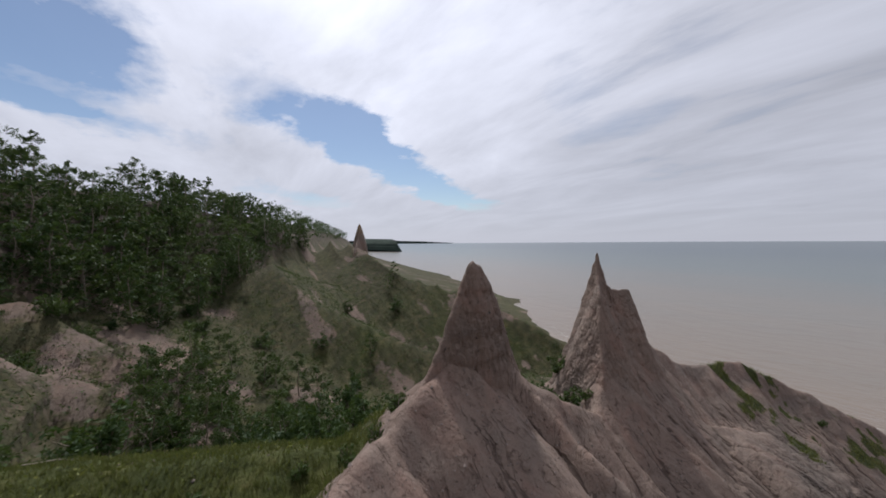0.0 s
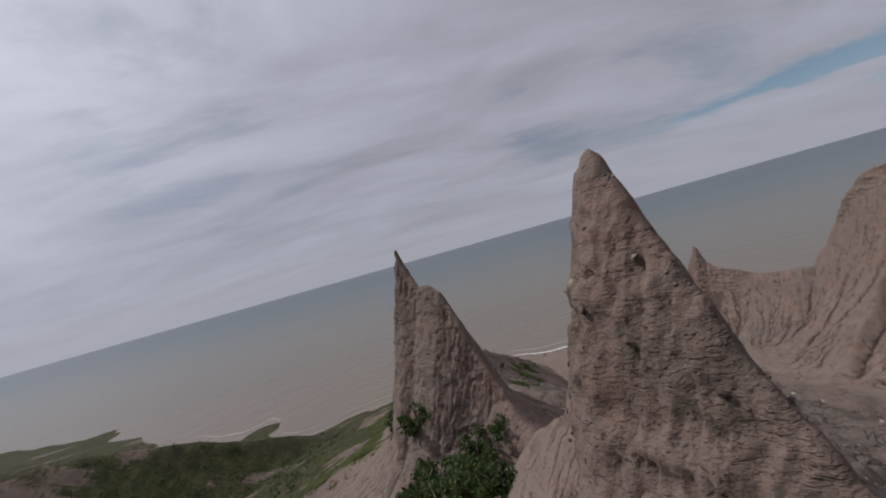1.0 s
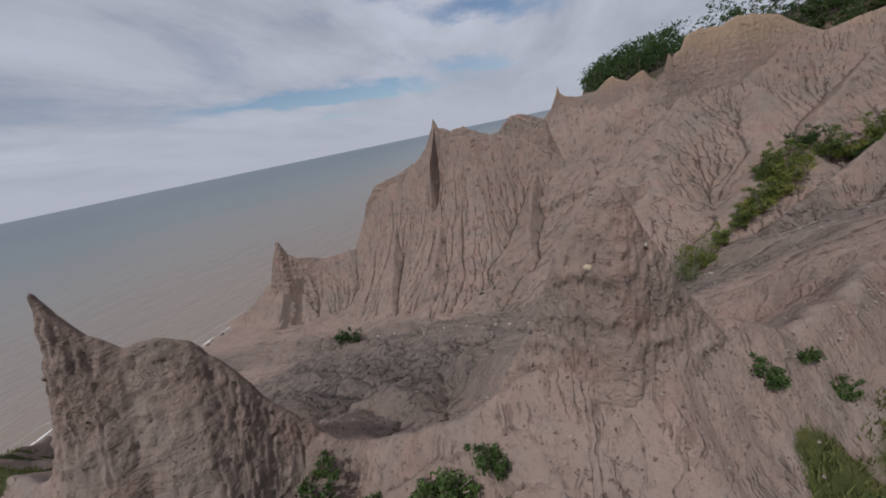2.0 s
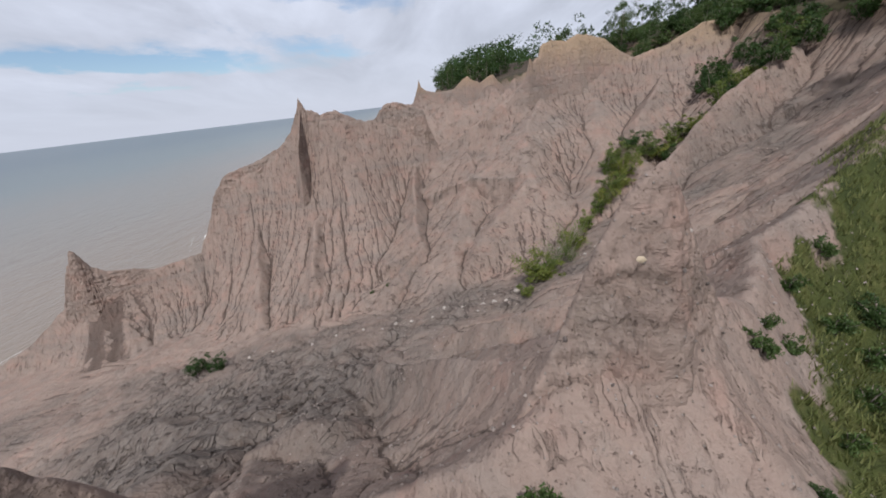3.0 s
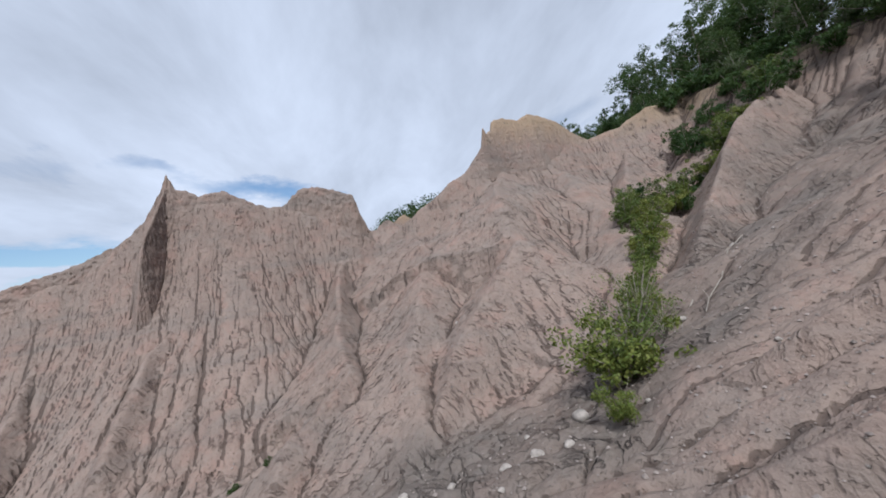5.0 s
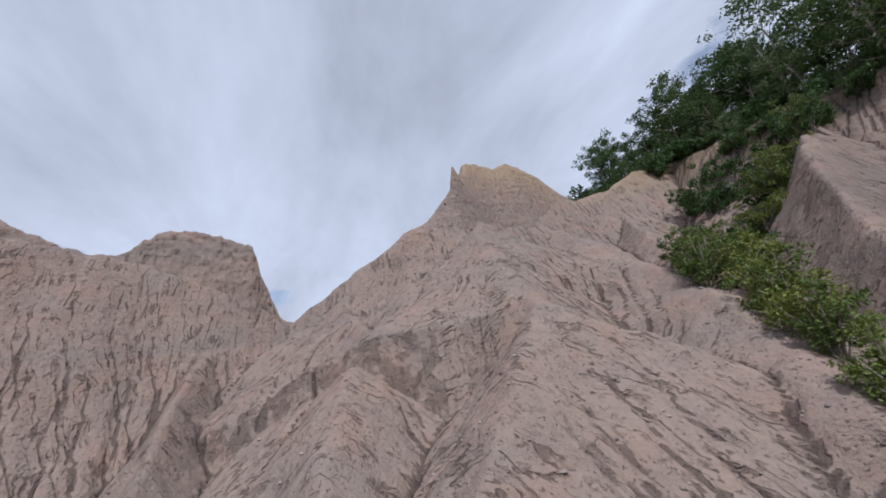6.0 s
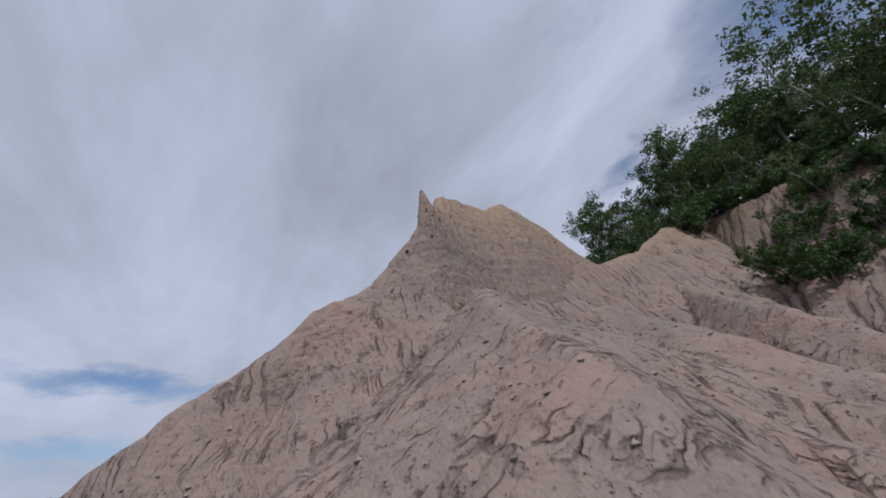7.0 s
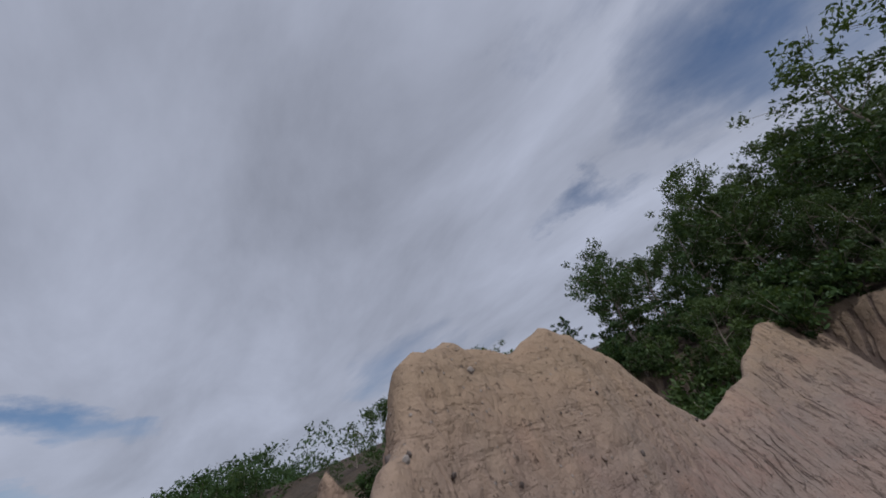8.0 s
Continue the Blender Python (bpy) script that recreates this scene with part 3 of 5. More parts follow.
def surf(x, y):
    """Height of the finished ground."""
    x, y = np.asarray(x, float), np.asarray(y, float)
    i = np.clip(np.searchsorted(gx, x) - 1, 0, len(gx) - 2)
    j = np.clip(np.searchsorted(gy, y) - 1, 0, len(gy) - 2)
    u, v = (x - gx[i]) / (gx[i + 1] - gx[i]), (y - gy[j]) / (gy[j + 1] - gy[j])
    return (GZ[i, j] * (1 - u) + GZ[i + 1, j] * u) * (1 - v) + (GZ[i, j + 1] * (1 - u) + GZ[i + 1, j + 1] * u) * v


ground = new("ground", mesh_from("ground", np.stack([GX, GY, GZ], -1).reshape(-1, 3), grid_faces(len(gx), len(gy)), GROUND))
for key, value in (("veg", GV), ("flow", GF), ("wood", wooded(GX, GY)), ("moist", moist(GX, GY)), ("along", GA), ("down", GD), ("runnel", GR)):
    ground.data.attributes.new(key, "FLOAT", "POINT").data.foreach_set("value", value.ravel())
tagged(ground, "pinkish clay bluffs and ravines patched with grass", "ground", kind="structure")


def water():
    xs, ys = axis(-150, 250, 25, -4900, 4900, 1.25), axis(40, 300, 25, 20, 4900, 1.25)
    X, Y = np.meshgrid(xs, ys, indexing="ij")
    ob = new("water", mesh_from("water", np.stack([X, Y, 0 * X], -1).reshape(-1, 3), grid_faces(len(xs), len(ys)), WATER))
    tagged(ob, "wide calm lake, silty brown near shore", "lake", kind="structure")


water()


def fin(name, nodes, base, thick, label, ds=0.05, rows=80, power=0.75, top=0.05, seed=0, rough=1.0, mat=None, stones=0, low=0, ledges=0.05, sides=(1, 1), size=1.0):
    """A standing blade of clay: nodes x, y, crest height and a factor of its thickness."""
    s, run = [0.0], 0.0
    for p, q in zip(nodes, nodes[1:]):
        run += math.dist(p[:3], q[:3])
        s.append(run)
    u = np.linspace(0, run, max(8, int(run / ds)))
    cx, cy, cz, ck = (np.interp(u, s, [p[i] for p in nodes]) for i in range(4))
    k = 7
    pad = lambda a: np.convolve(np.pad(a, k // 2, mode="edge"), np.ones(k) / k, "valid")
    sx, sy = pad(pad(cx)), pad(pad(cy))
    tx, ty = np.gradient(sx), np.gradient(sy)
    ln = np.hypot(tx, ty) + 1e-9
    # the sideways direction follows the whole line where the crest stands upright
    ax, ay = nodes[-1][0] - nodes[0][0], nodes[-1][1] - nodes[0][1]
    al = math.hypot(ax, ay)
    wgt = np.clip(ln / (np.median(ln) + 1e-9), 0, 1) * 0.7
    tx, ty = tx / ln * wgt + ax / al * (1 - wgt), ty / ln * wgt + ay / al * (1 - wgt)
    ln = np.hypot(tx, ty)
    nx, ny = -ty / ln, tx / ln
    cz = cz + 0.26 * rough * (fbm(u / 0.5, u * 0 + seed, 5, 4) - 0.5)
    v = np.linspace(-1, 1, 2 * rows + 1)
    U, V = np.meshgrid(u, v, indexing="ij")
    CZ = cz[:, None] + 0 * V
    depth = np.abs(V) ** 1.15 * np.maximum(CZ - base, 1.5)
    Z = CZ - depth
    wid = (top + thick * depth ** power * ck[:, None] * np.where(V < 0, sides[0], sides[1])) * np.sign(V)
    X, Y = cx[:, None] + nx[:, None] * wid, cy[:, None] + ny[:, None] * wid
    # weathering: runnels down the faces, level ledges, lumps
    a = U * 1.0
    sg = np.sign(V) * 7.0
    run1 = 1 - np.abs(2 * vnoise(a / 0.45 + 0.4 * vnoise(a / 0.9, Z / 0.8, seed + 5), Z / 3.0 + sg, seed + 1) - 1)
    run2 = 1 - np.abs(2 * vnoise(a / 0.17, Z / 1.2 + sg, seed + 2) - 1)
    ledge = vnoise(Z / 0.28 + 0.8 * vnoise(a / 1.5, Z * 0, seed + 8), a / 3.0 + sg, seed + 3) - 0.5
    lump = fbm(a / 0.55, Z / 0.45 + sg, seed + 4, 4) - 0.5
    pit = np.clip(vnoise(a / 0.16, Z / 0.14 + sg, seed + 6) - 0.74, 0, 1) + 0.6 * np.clip(vnoise(a / 0.27, Z / 0.2 + sg, seed + 9) - 0.82, 0, 1)
    crumb = fbm(a / 0.16, Z / 0.13 + sg, seed + 12, 2) - 0.5
    off = (-0.42 * pit + 0.11 * crumb - 0.05 * run1 ** 4 - 0.04 * run2 ** 4 + ledges * ledge + 0.12 * lump) * rough
    off = off * np.clip(depth / 0.5, 0.12, 1) * np.sign(V)
    X, Y = X + nx[:, None] * off, Y + ny[:, None] * off
    # close the two ends
    for e in (0, -1):
        X[e], Y[e] = cx[e], cy[e]
    me = mesh_from(name, np.stack([X, Y, Z], -1).reshape(-1, 3), grid_faces(len(u), len(v)), mat or CLAY)
    ob = new(name, me)
    tagged(ob, label, "rock pinnacle", "clay pinnacles")
    rnd = random.Random(seed)
    for _ in range(stones):
        i, j = rnd.randrange(3, len(u) - 3), rnd.randrange(len(v))
        if Z[i, j] < (base + 2.0 if not low else low):
            continue
        sg1 = 1 if v[j] > 0 else -1
        d = size * rnd.choice((0.03, 0.035, 0.04, 0.05, 0.06, 0.08, 0.11))
        o = new("stone", PEBBLES[rnd.randrange(len(PEBBLES))])
        o.parent = ob
        o.matrix_basis = pose(X[i, j] + 0.02 * sg1 * nx[i], Y[i, j] + 0.02 * sg1 * ny[i], Z[i, j], rnd.uniform(0, 360), rnd.uniform(0, 360), 0) @ Matrix.Diagonal((d, d * 0.8, d * 0.7, 1))
    return ob


# ---- clay pinnacles ----
def stone_mesh(name, seed, mat, subdiv=2):
    bm = bmesh.new()
    bmesh.ops.create_icosphere(bm, subdivisions=subdiv, radius=0.5)
    for v in bm.verts:
        q = noise.noise(v.co * 2.1 + Vector((seed, 0, 0))) * 0.35 + noise.noise(v.co * 5 + Vector((seed, 3, 0))) * 0.1
        v.co *= 1 + q
        v.co.z *= 0.72
    me = bpy.data.meshes.new(name)
    bm.to_mesh(me)
    bm.free()
    for p in me.polygons:
        p.use_smooth = seed % 2 == 0
    me.materials.append(mat)
    return me


STONE = plain("pale_stone", (0.27, 0.235, 0.205), 0.85, 5.0, 0.35)
DARK_STONE = plain("dark_stone", (0.10, 0.08, 0.07), 0.85, 5.0, 0.4)
BROWN_STONE = plain("brown_stone", (0.17, 0.125, 0.10), 0.9, 6.0, 0.3)
PEBBLES = [stone_mesh("stone", i, (DARK_STONE, STONE, BROWN_STONE, DARK_STONE, BROWN_STONE, DARK_STONE)[i], 1) for i in range(6)]

fin("clay_pinnacle", [(40.4, -0.6, 15.0, .3), (39.9, 1.0, 18.0, .8), (39.3, 2.4, 20.0, 1), (39.05, 3.2, 21.2, 1), (38.92, 3.8, 22.2, 1), (38.85, 4.25, 23.05, 1), (38.8, 4.6, 23.75, 1), (38.77, 4.85, 24.2, 1), (38.76, 5.05, 24.35, 1), (38.76, 5.35, 24.2, 1), (38.76, 5.7, 23.75, 1), (38.72, 6.0, 23.2, 1), (38.66, 6.35, 22.4, 1), (38.55, 6.8, 21.4, 1), (38.4, 7.4, 20.3, 1), (38.15, 8.2, 18.9, 1), (37.95, 9.2, 17.0, .8), (37.85, 10.2, 15.0, .3)],
    14.5, 0.37, "tall tapering pinkish clay pinnacle set with pebbles", power=0.8, seed=3, ledges=0.14, sides=(0.7, 1.0), ds=0.06, stones=260, size=1.2, low=20.4)
fin("clay_pinnacle", [(38.9, 12.0, 15.8, .7), (38.2, 13.6, 17.6, 1), (37.5, 14.5, 19.6, 1), (37.1, 15.0, 21.2, 1), (36.8, 15.4, 22.1, 1), (36.4, 15.9, 22.4, 1), (36.0, 16.5, 22.5, 1), (35.7, 16.9, 23.0, 1), (35.5, 17.15, 23.7, .8), (35.4, 17.3, 24.3, .7), (35.4, 17.5, 23.6, .8), (35.45, 17.9, 22.6, 1), (35.6, 18.5, 21.9, 1), (35.8, 19.2, 22.0, 1), (35.95, 19.8, 21.9, 1), (36.1, 20.3, 20.9, 1), (36.3, 21.2, 18.6, 1), (36.5, 22.4, 15.4, 1)],
    14.5, 0.40, "twin-topped clay pinnacle with a sharp tip", power=1.0, seed=11, ds=0.07, stones=200, size=1.4, low=18)
fin("clay_pinnacle", [(79.2, 41.0, 7.6, .2), (78.0, 43.6, 9.6, .7), (76.6, 46.2, 10.6, 1), (75.9, 47.8, 10.9, 1), (75.4, 49.0, 12.0, 1), (75.1, 49.7, 14.2, 1), (75.0, 50.0, 14.5, 1), (74.9, 50.5, 13.2, 1), (74.7, 51.6, 11.4, 1), (74.4, 53.6, 7, 1)],
    4.0, 0.42, "sharp clay pinnacle at the foot of the ridge above the lake", ds=0.12, seed=19, rough=1.6)
fin("clay_pinnacle", [(79.2, 41.0, 7.0, .2), (79.8, 39.0, 9.6, .7), (80.2, 37.4, 11.8, 1), (80.4, 36.7, 12.8, 1), (80.5, 36.2, 15.2, 1), (80.6, 35.2, 17.4, 1), (80.7, 34.0, 18.8, 1), (80.8, 32.9, 19.9, 1), (81.0, 31.0, 20.4, 1), (81.0, 28, 21.2, 1), (80.8, 25, 22.6, 1), (80.7, 23.4, 24.2, 1), (80.6, 22.0, 26.8, 1), (80.5, 21.6, 27.7, 1), (80.4, 21.1, 26.4, 1), (80.3, 19.5, 25.6, 1), (80.3, 17.7, 25.9, 1), (80.6, 15.8, 24.8, 1), (80.9, 14.2, 24.2, 1), (81.3, 13.0, 24.3, 1), (81.8, 11.8, 25.8, 1), (82.0, 10.6, 26.0, 1), (81.6, 8.6, 25.5, 1), (81.2, 6.9, 24.6, 1), (81.1, 6.4, 22.6, 1), (80.8, 5.4, 19.8, 1)],
    14.0, 0.30, "long clay wall with a sharp tip and a blocky end", ds=0.1, rows=60, power=0.85, seed=29, rough=1.7, stones=200, size=1.5, low=20)
fin("clay_pinnacle", [(80.5, 21.6, 27.2, .7), (79.5, 21.8, 25.4, .8), (78.3, 22.0, 23.7, 1), (77.2, 22.2, 22.2, 1), (76.6, 22.4, 20.4, 1), (76.4, 22.7, 17.6, 1), (76.2, 23.1, 14.8, 1), (75.2, 23.7, 12.0, 1), (74.2, 24.2, 10.0, 1)],
    8.5, 0.30, "narrow clay buttress below the sharp tip", ds=0.08, rows=50, power=0.85, seed=53, sides=(1.4, 0.35))
fin("clay_pinnacle", [(77.4, -0.4, 22.6, 1), (77.3, -1.6, 24.1, 1), (77.1, -3.0, 24.5, 1), (76.7, -4.5, 26.2, 1), (76.5, -5.1, 27.0, .8), (76.4, -5.48, 28.8, .5), (76.7, -5.9, 28.3, .8), (77.1, -6.4, 28.7, 1), (77.6, -7.0, 29.0, 1.2), (78.0, -7.4, 30.1, 1.2), (78.4, -8.8, 30.5, 1.2), (78.4, -10.4, 30.2, 1.2), (78.2, -11.7, 30.8, 1.2), (78.5, -13.4, 30.6, 1.2), (78.7, -15.4, 30.0, 1.2), (78.6, -17.4, 28.5, 1.1), (78.4, -19, 27.7, 1)],
    22.0, 0.42, "blocky tan clay crest with a thin spike beside it", ds=0.07, rows=70, power=0.6, seed=37, rough=0.7, size=1.6, stones=300, low=25.5)
fin("clay_pinnacle", [(-67, 37.5, 21.5, 1), (-70.5, 39.2, 24.6, 1), (-72.6, 40.5, 26.4, 1), (-73.4, 41, 30.0, 1), (-74.3, 41.6, 31.6, 1), (-75.2, 42.2, 31.4, 1), (-75.9, 42.7, 29.0, 1), (-76.8, 43.4, 23.6, 1), (-78.4, 44.6, 21.6, 1), (-80, 45.5, 17, 1)],
    15, 0.5, "lone clay pinnacle on the far ridge", ds=0.15, rows=40, seed=43)
fin("clay_pinnacle", [(129.6, -17, 26.5, 1), (129.2, -15, 28.4, 1), (129.0, -14, 29.8, 1), (129.2, -12.6, 29.4, 1), (129.6, -10.8, 28.2, 1), (129.9, -8.6, 29.2, 1), (130.0, -7.7, 30.0, 1), (130.2, -6.6, 29.6, 1), (130.5, -4, 27.4, 1),
                      (131, 0, 27.2, 1), (131.6, 2.8, 27.8, 1), (131.9, 4.0, 28.8, .6), (132, 4.5, 30.6, .5), (132.1, 5.0, 28.8, .6), (132.4, 6.5, 25.5, 1), (132.8, 10, 22, 1)],
    18, 0.22, "toothed clay crest with a thin spike, far off", ds=0.15, rows=30, power=0.85, seed=47)

# ---- plants ----
def leaf_material(name, dark, light, seed=0.0):
    k = Nodes(name, 0.6)
    oi = k.n.new("ShaderNodeObjectInfo")
    gi = k.n.new("ShaderNodeNewGeometry")
    mixv = k.math("ADD", k.math("MULTIPLY", oi.outputs["Random"], 0.45), k.math("MULTIPLY", gi.outputs["Random Per Island"], 0.55))
    col = k.ramp(mixv, (0.1, dark), (0.9, light))
    k.finish(col)
    tr = k.n.new("ShaderNodeBsdfTranslucent")
    k.l.new(k.mix(0.5, col, (0.10, 0.14, 0.02)), tr.inputs["Color"])
    ms = k.n.new("ShaderNodeMixShader")
    ms.inputs[0].default_value = 0.28
    k.l.new(k.bsdf.outputs[0], ms.inputs[1]), k.l.new(tr.outputs[0], ms.inputs[2])
    k.l.new(ms.outputs[0], k.n["Material Output"].inputs[0])
    return k.mat


LEAF = leaf_material("leaf_green", (0.023, 0.047, 0.013), (0.074, 0.110, 0.029))
LEAF_PALE = leaf_material("leaf_pale", (0.054, 0.086, 0.036), (0.126, 0.153, 0.072))
LEAF_YELLOW = leaf_material("leaf_yellow_green", (0.077, 0.104, 0.018), (0.207, 0.207, 0.045))
LEAF_LIME = leaf_material("leaf_lime", (0.048, 0.078, 0.016), (0.150, 0.175, 0.040))
LEAF_DARK = leaf_material("leaf_dark", (0.016, 0.040, 0.011), (0.050, 0.088, 0.022))
GRASS = leaf_material("grass_blades", (0.059, 0.077, 0.020), (0.171, 0.171, 0.063))
BARK = plain("bark", (0.20, 0.165, 0.13), 0.9, 8.0, 0.4)
PALE_WOOD = plain("bleached_wood", (0.24, 0.205, 0.17), 0.9, 10.0, 0.3)
RUBBLE = plain("rubble", (0.20, 0.165, 0.145), 0.9, 2.0, 0.6)


def tube(verts, faces, pts, radii, sides=6):
    """Adds a bent, tapering stem to the lists."""
    first = len(verts)
    for i, (p, r) in enumerate(zip(pts, radii)):
        d = (pts[min(i + 1, len(pts) - 1)] - pts[max(i - 1, 0)]).normalized()
        a = d.orthogonal().normalized()
        b = d.cross(a)
        for j in range(sides):
            t = 2 * math.pi * j / sides
            verts.append(p + (a * math.cos(t) + b * math.sin(t)) * r)
    for i in range(len(pts) - 1):
        for j in range(sides):
            q = first + i * sides
            faces.append((q + j, q + (j + 1) % sides, q + sides + (j + 1) % sides, q + sides + j))


def leaves_mesh(name, centres, radii, per, size, rng, mat, flat=0.8):
    """Many small bent leaves in uneven clumps."""
    c = np.repeat(np.asarray(centres, float), per, axis=0)
    r = np.repeat(np.asarray(radii, float), per)
    n = len(c)
    off = rng.normal(size=(n, 3))
    off /= np.linalg.norm(off, axis=1, keepdims=True)
    off *= (rng.random(n) ** 0.45 * r)[:, None]
    off[:, 2] *= flat
    p = c + off
    a = rng.normal(size=(n, 3))
    a /= np.linalg.norm(a, axis=1, keepdims=True)
    up = rng.normal(size=(n, 3)) * 0.9 + np.array([0, 0, 0.5])
    b = np.cross(a, up)
    b /= np.linalg.norm(b, axis=1, keepdims=True) + 1e-9
    ln = size * (0.6 + 0.8 * rng.random(n))[:, None]
    wd = ln * 0.42
    v = np.stack([p - a * ln * 0.5, p + b * wd * 0.5, p + a * ln * 0.5, p - b * wd * 0.5], 1).reshape(-1, 3)
    return mesh_from(name, v, np.arange(4 * n).reshape(n, 4), mat, smooth=False)


def tree(name, seed, height, width, mat, label, leaf=0.24, per=44, limbs=11, bare=0.3, lean=0.05, trunk=0.13, category="tree", bark=None, group="trees", twigs=True):
    """A tapered trunk with limbs and a crown of many leaves, built at the origin."""
    rng = np.random.default_rng(seed)
    rnd = random.Random(seed)
    root = new(name)
    tv, tf, centres, radii = [], [], [], []
    top = Vector((lean * height * rnd.uniform(-1, 1), lean * height * rnd.uniform(-1, 1), height * 0.93))
    spine = [Vector((0, 0, -0.4)) + (top + Vector((0, 0, 0.4))) * (i / 7) + Vector((rnd.uniform(-1, 1), rnd.uniform(-1, 1), 0)) * 0.02 * height * (0 < i < 7) for i in range(8)]
    tube(tv, tf, spine, [trunk * (1.15 - i / 7.5) for i in range(8)], 7)
    for i in range(limbs):
        f = bare + (0.93 - bare) * (i + rnd.random() * 0.7) / limbs
        k = min(int(f * 7), 6)
        base = spine[k].lerp(spine[k + 1], f * 7 - k)
        ang = i * 2.4 + rnd.uniform(-0.5, 0.5)
        shape = math.sin(math.pi * min(1, 0.18 + 0.80 * (f - bare) / (1 - bare))) ** 0.7
        out = width * 0.5 * (0.45 + 0.6 * shape) * rnd.uniform(0.7, 1.15)
        end = base + Vector((math.cos(ang) * out, math.sin(ang) * out, out * rnd.uniform(0.25, 0.8)))
        mid = base.lerp(end, 0.5) + Vector((0, 0, -0.06 * out))
        tube(tv, tf, [base, mid, end], [trunk * 0.45 * (1.1 - f), trunk * 0.28 * (1.1 - f), 0.012], 5)
        for j in range(4):
            g = 0.35 + 0.65 * (j + rnd.random()) / 4
            p = base.lerp(end, g) + Vector((rnd.gauss(0, 1), rnd.gauss(0, 1), rnd.gauss(0.1, 0.6))) * width * 0.085
            centres.append(p), radii.append(width * rnd.uniform(0.075, 0.15))
            if j % 2 and twigs:
                tube(tv, tf, [base.lerp(end, g * 0.8), p], [0.02, 0.008], 4)
    for j in range(5):
        centres.append(spine[-1] + Vector((rnd.gauss(0, 1) * 0.07 * width, rnd.gauss(0, 1) * 0.07 * width, rnd.uniform(-0.06, 0.07) * height)))
        radii.append(width * rnd.uniform(0.07, 0.12))
    tr = new("trunk", mesh_from("trunk", [tuple(p) for p in tv], tf, bark or BARK))
    cr = new("crown", leaves_mesh("crown", [tuple(p) for p in centres], radii, per, leaf, rng, mat))
    for o in (tr, cr):
        o.parent = root
    tagged(root, label, category, group)
    return root


def bush(name, seed, height, width, mat, label, leaf=0.13, per=60, stems=9, category="bush", group="bushes", bark=None):
    """Several stems from one foot, with leaf clumps along them."""
    rng = np.random.default_rng(seed)
    rnd = random.Random(seed)
    root = new(name)
    tv, tf, centres, radii = [], [], [], []
    for i in range(stems):
        ang = i * 2.4 + rnd.uniform(-0.4, 0.4)
        out = width * 0.5 * rnd.uniform(0.25, 1.0)
        end = Vector((math.cos(ang) * out, math.sin(ang) * out, height * rnd.uniform(0.45, 1.0) * (1 - 0.35 * out / width)))
        mid = end * 0.5 + Vector((0, 0, 0.1 * height))
        tube(tv, tf, [Vector((0, 0, -0.25)), mid, end], [0.03, 0.02, 0.006], 4)
        for j in range(4):
            g = 0.3 + 0.7 * (j + rnd.random()) / 4
            p = end * g + Vector((rnd.gauss(0, 1), rnd.gauss(0, 1), rnd.gauss(0, 0.7))) * width * 0.07
            p.z = max(p.z, 0.08 * height)
            centres.append(p), radii.append(width * rnd.uniform(0.07, 0.17))
    st = new("woody_base", mesh_from("woody_base", [tuple(p) for p in tv], tf, bark or BARK))
    lv = new("foliage", leaves_mesh("foliage", [tuple(p) for p in centres], radii, per, leaf, rng, mat, 0.75))
    for o in (st, lv):
        o.parent = root
    tagged(root, label, category, group)
    return root


def ground_z(x, y):
    return float(surf(x, y))


def stand(ob, spots, rnd):
    """Sets the thing at the first spot and copies of it at the rest; a spot is x, y, scale."""
    for i, (x, y, sc) in enumerate(spots):
        m = pose(x, y, ground_z(x, y) - 0.05, rnd.uniform(-4, 4), rnd.uniform(-4, 4), rnd.uniform(0, 360))
        o = ob if i == 0 else copy_thing(ob, m)
        o.matrix_basis = m @ Matrix.Diagonal((sc, sc, sc * rnd.uniform(0.88, 1.12), 1))


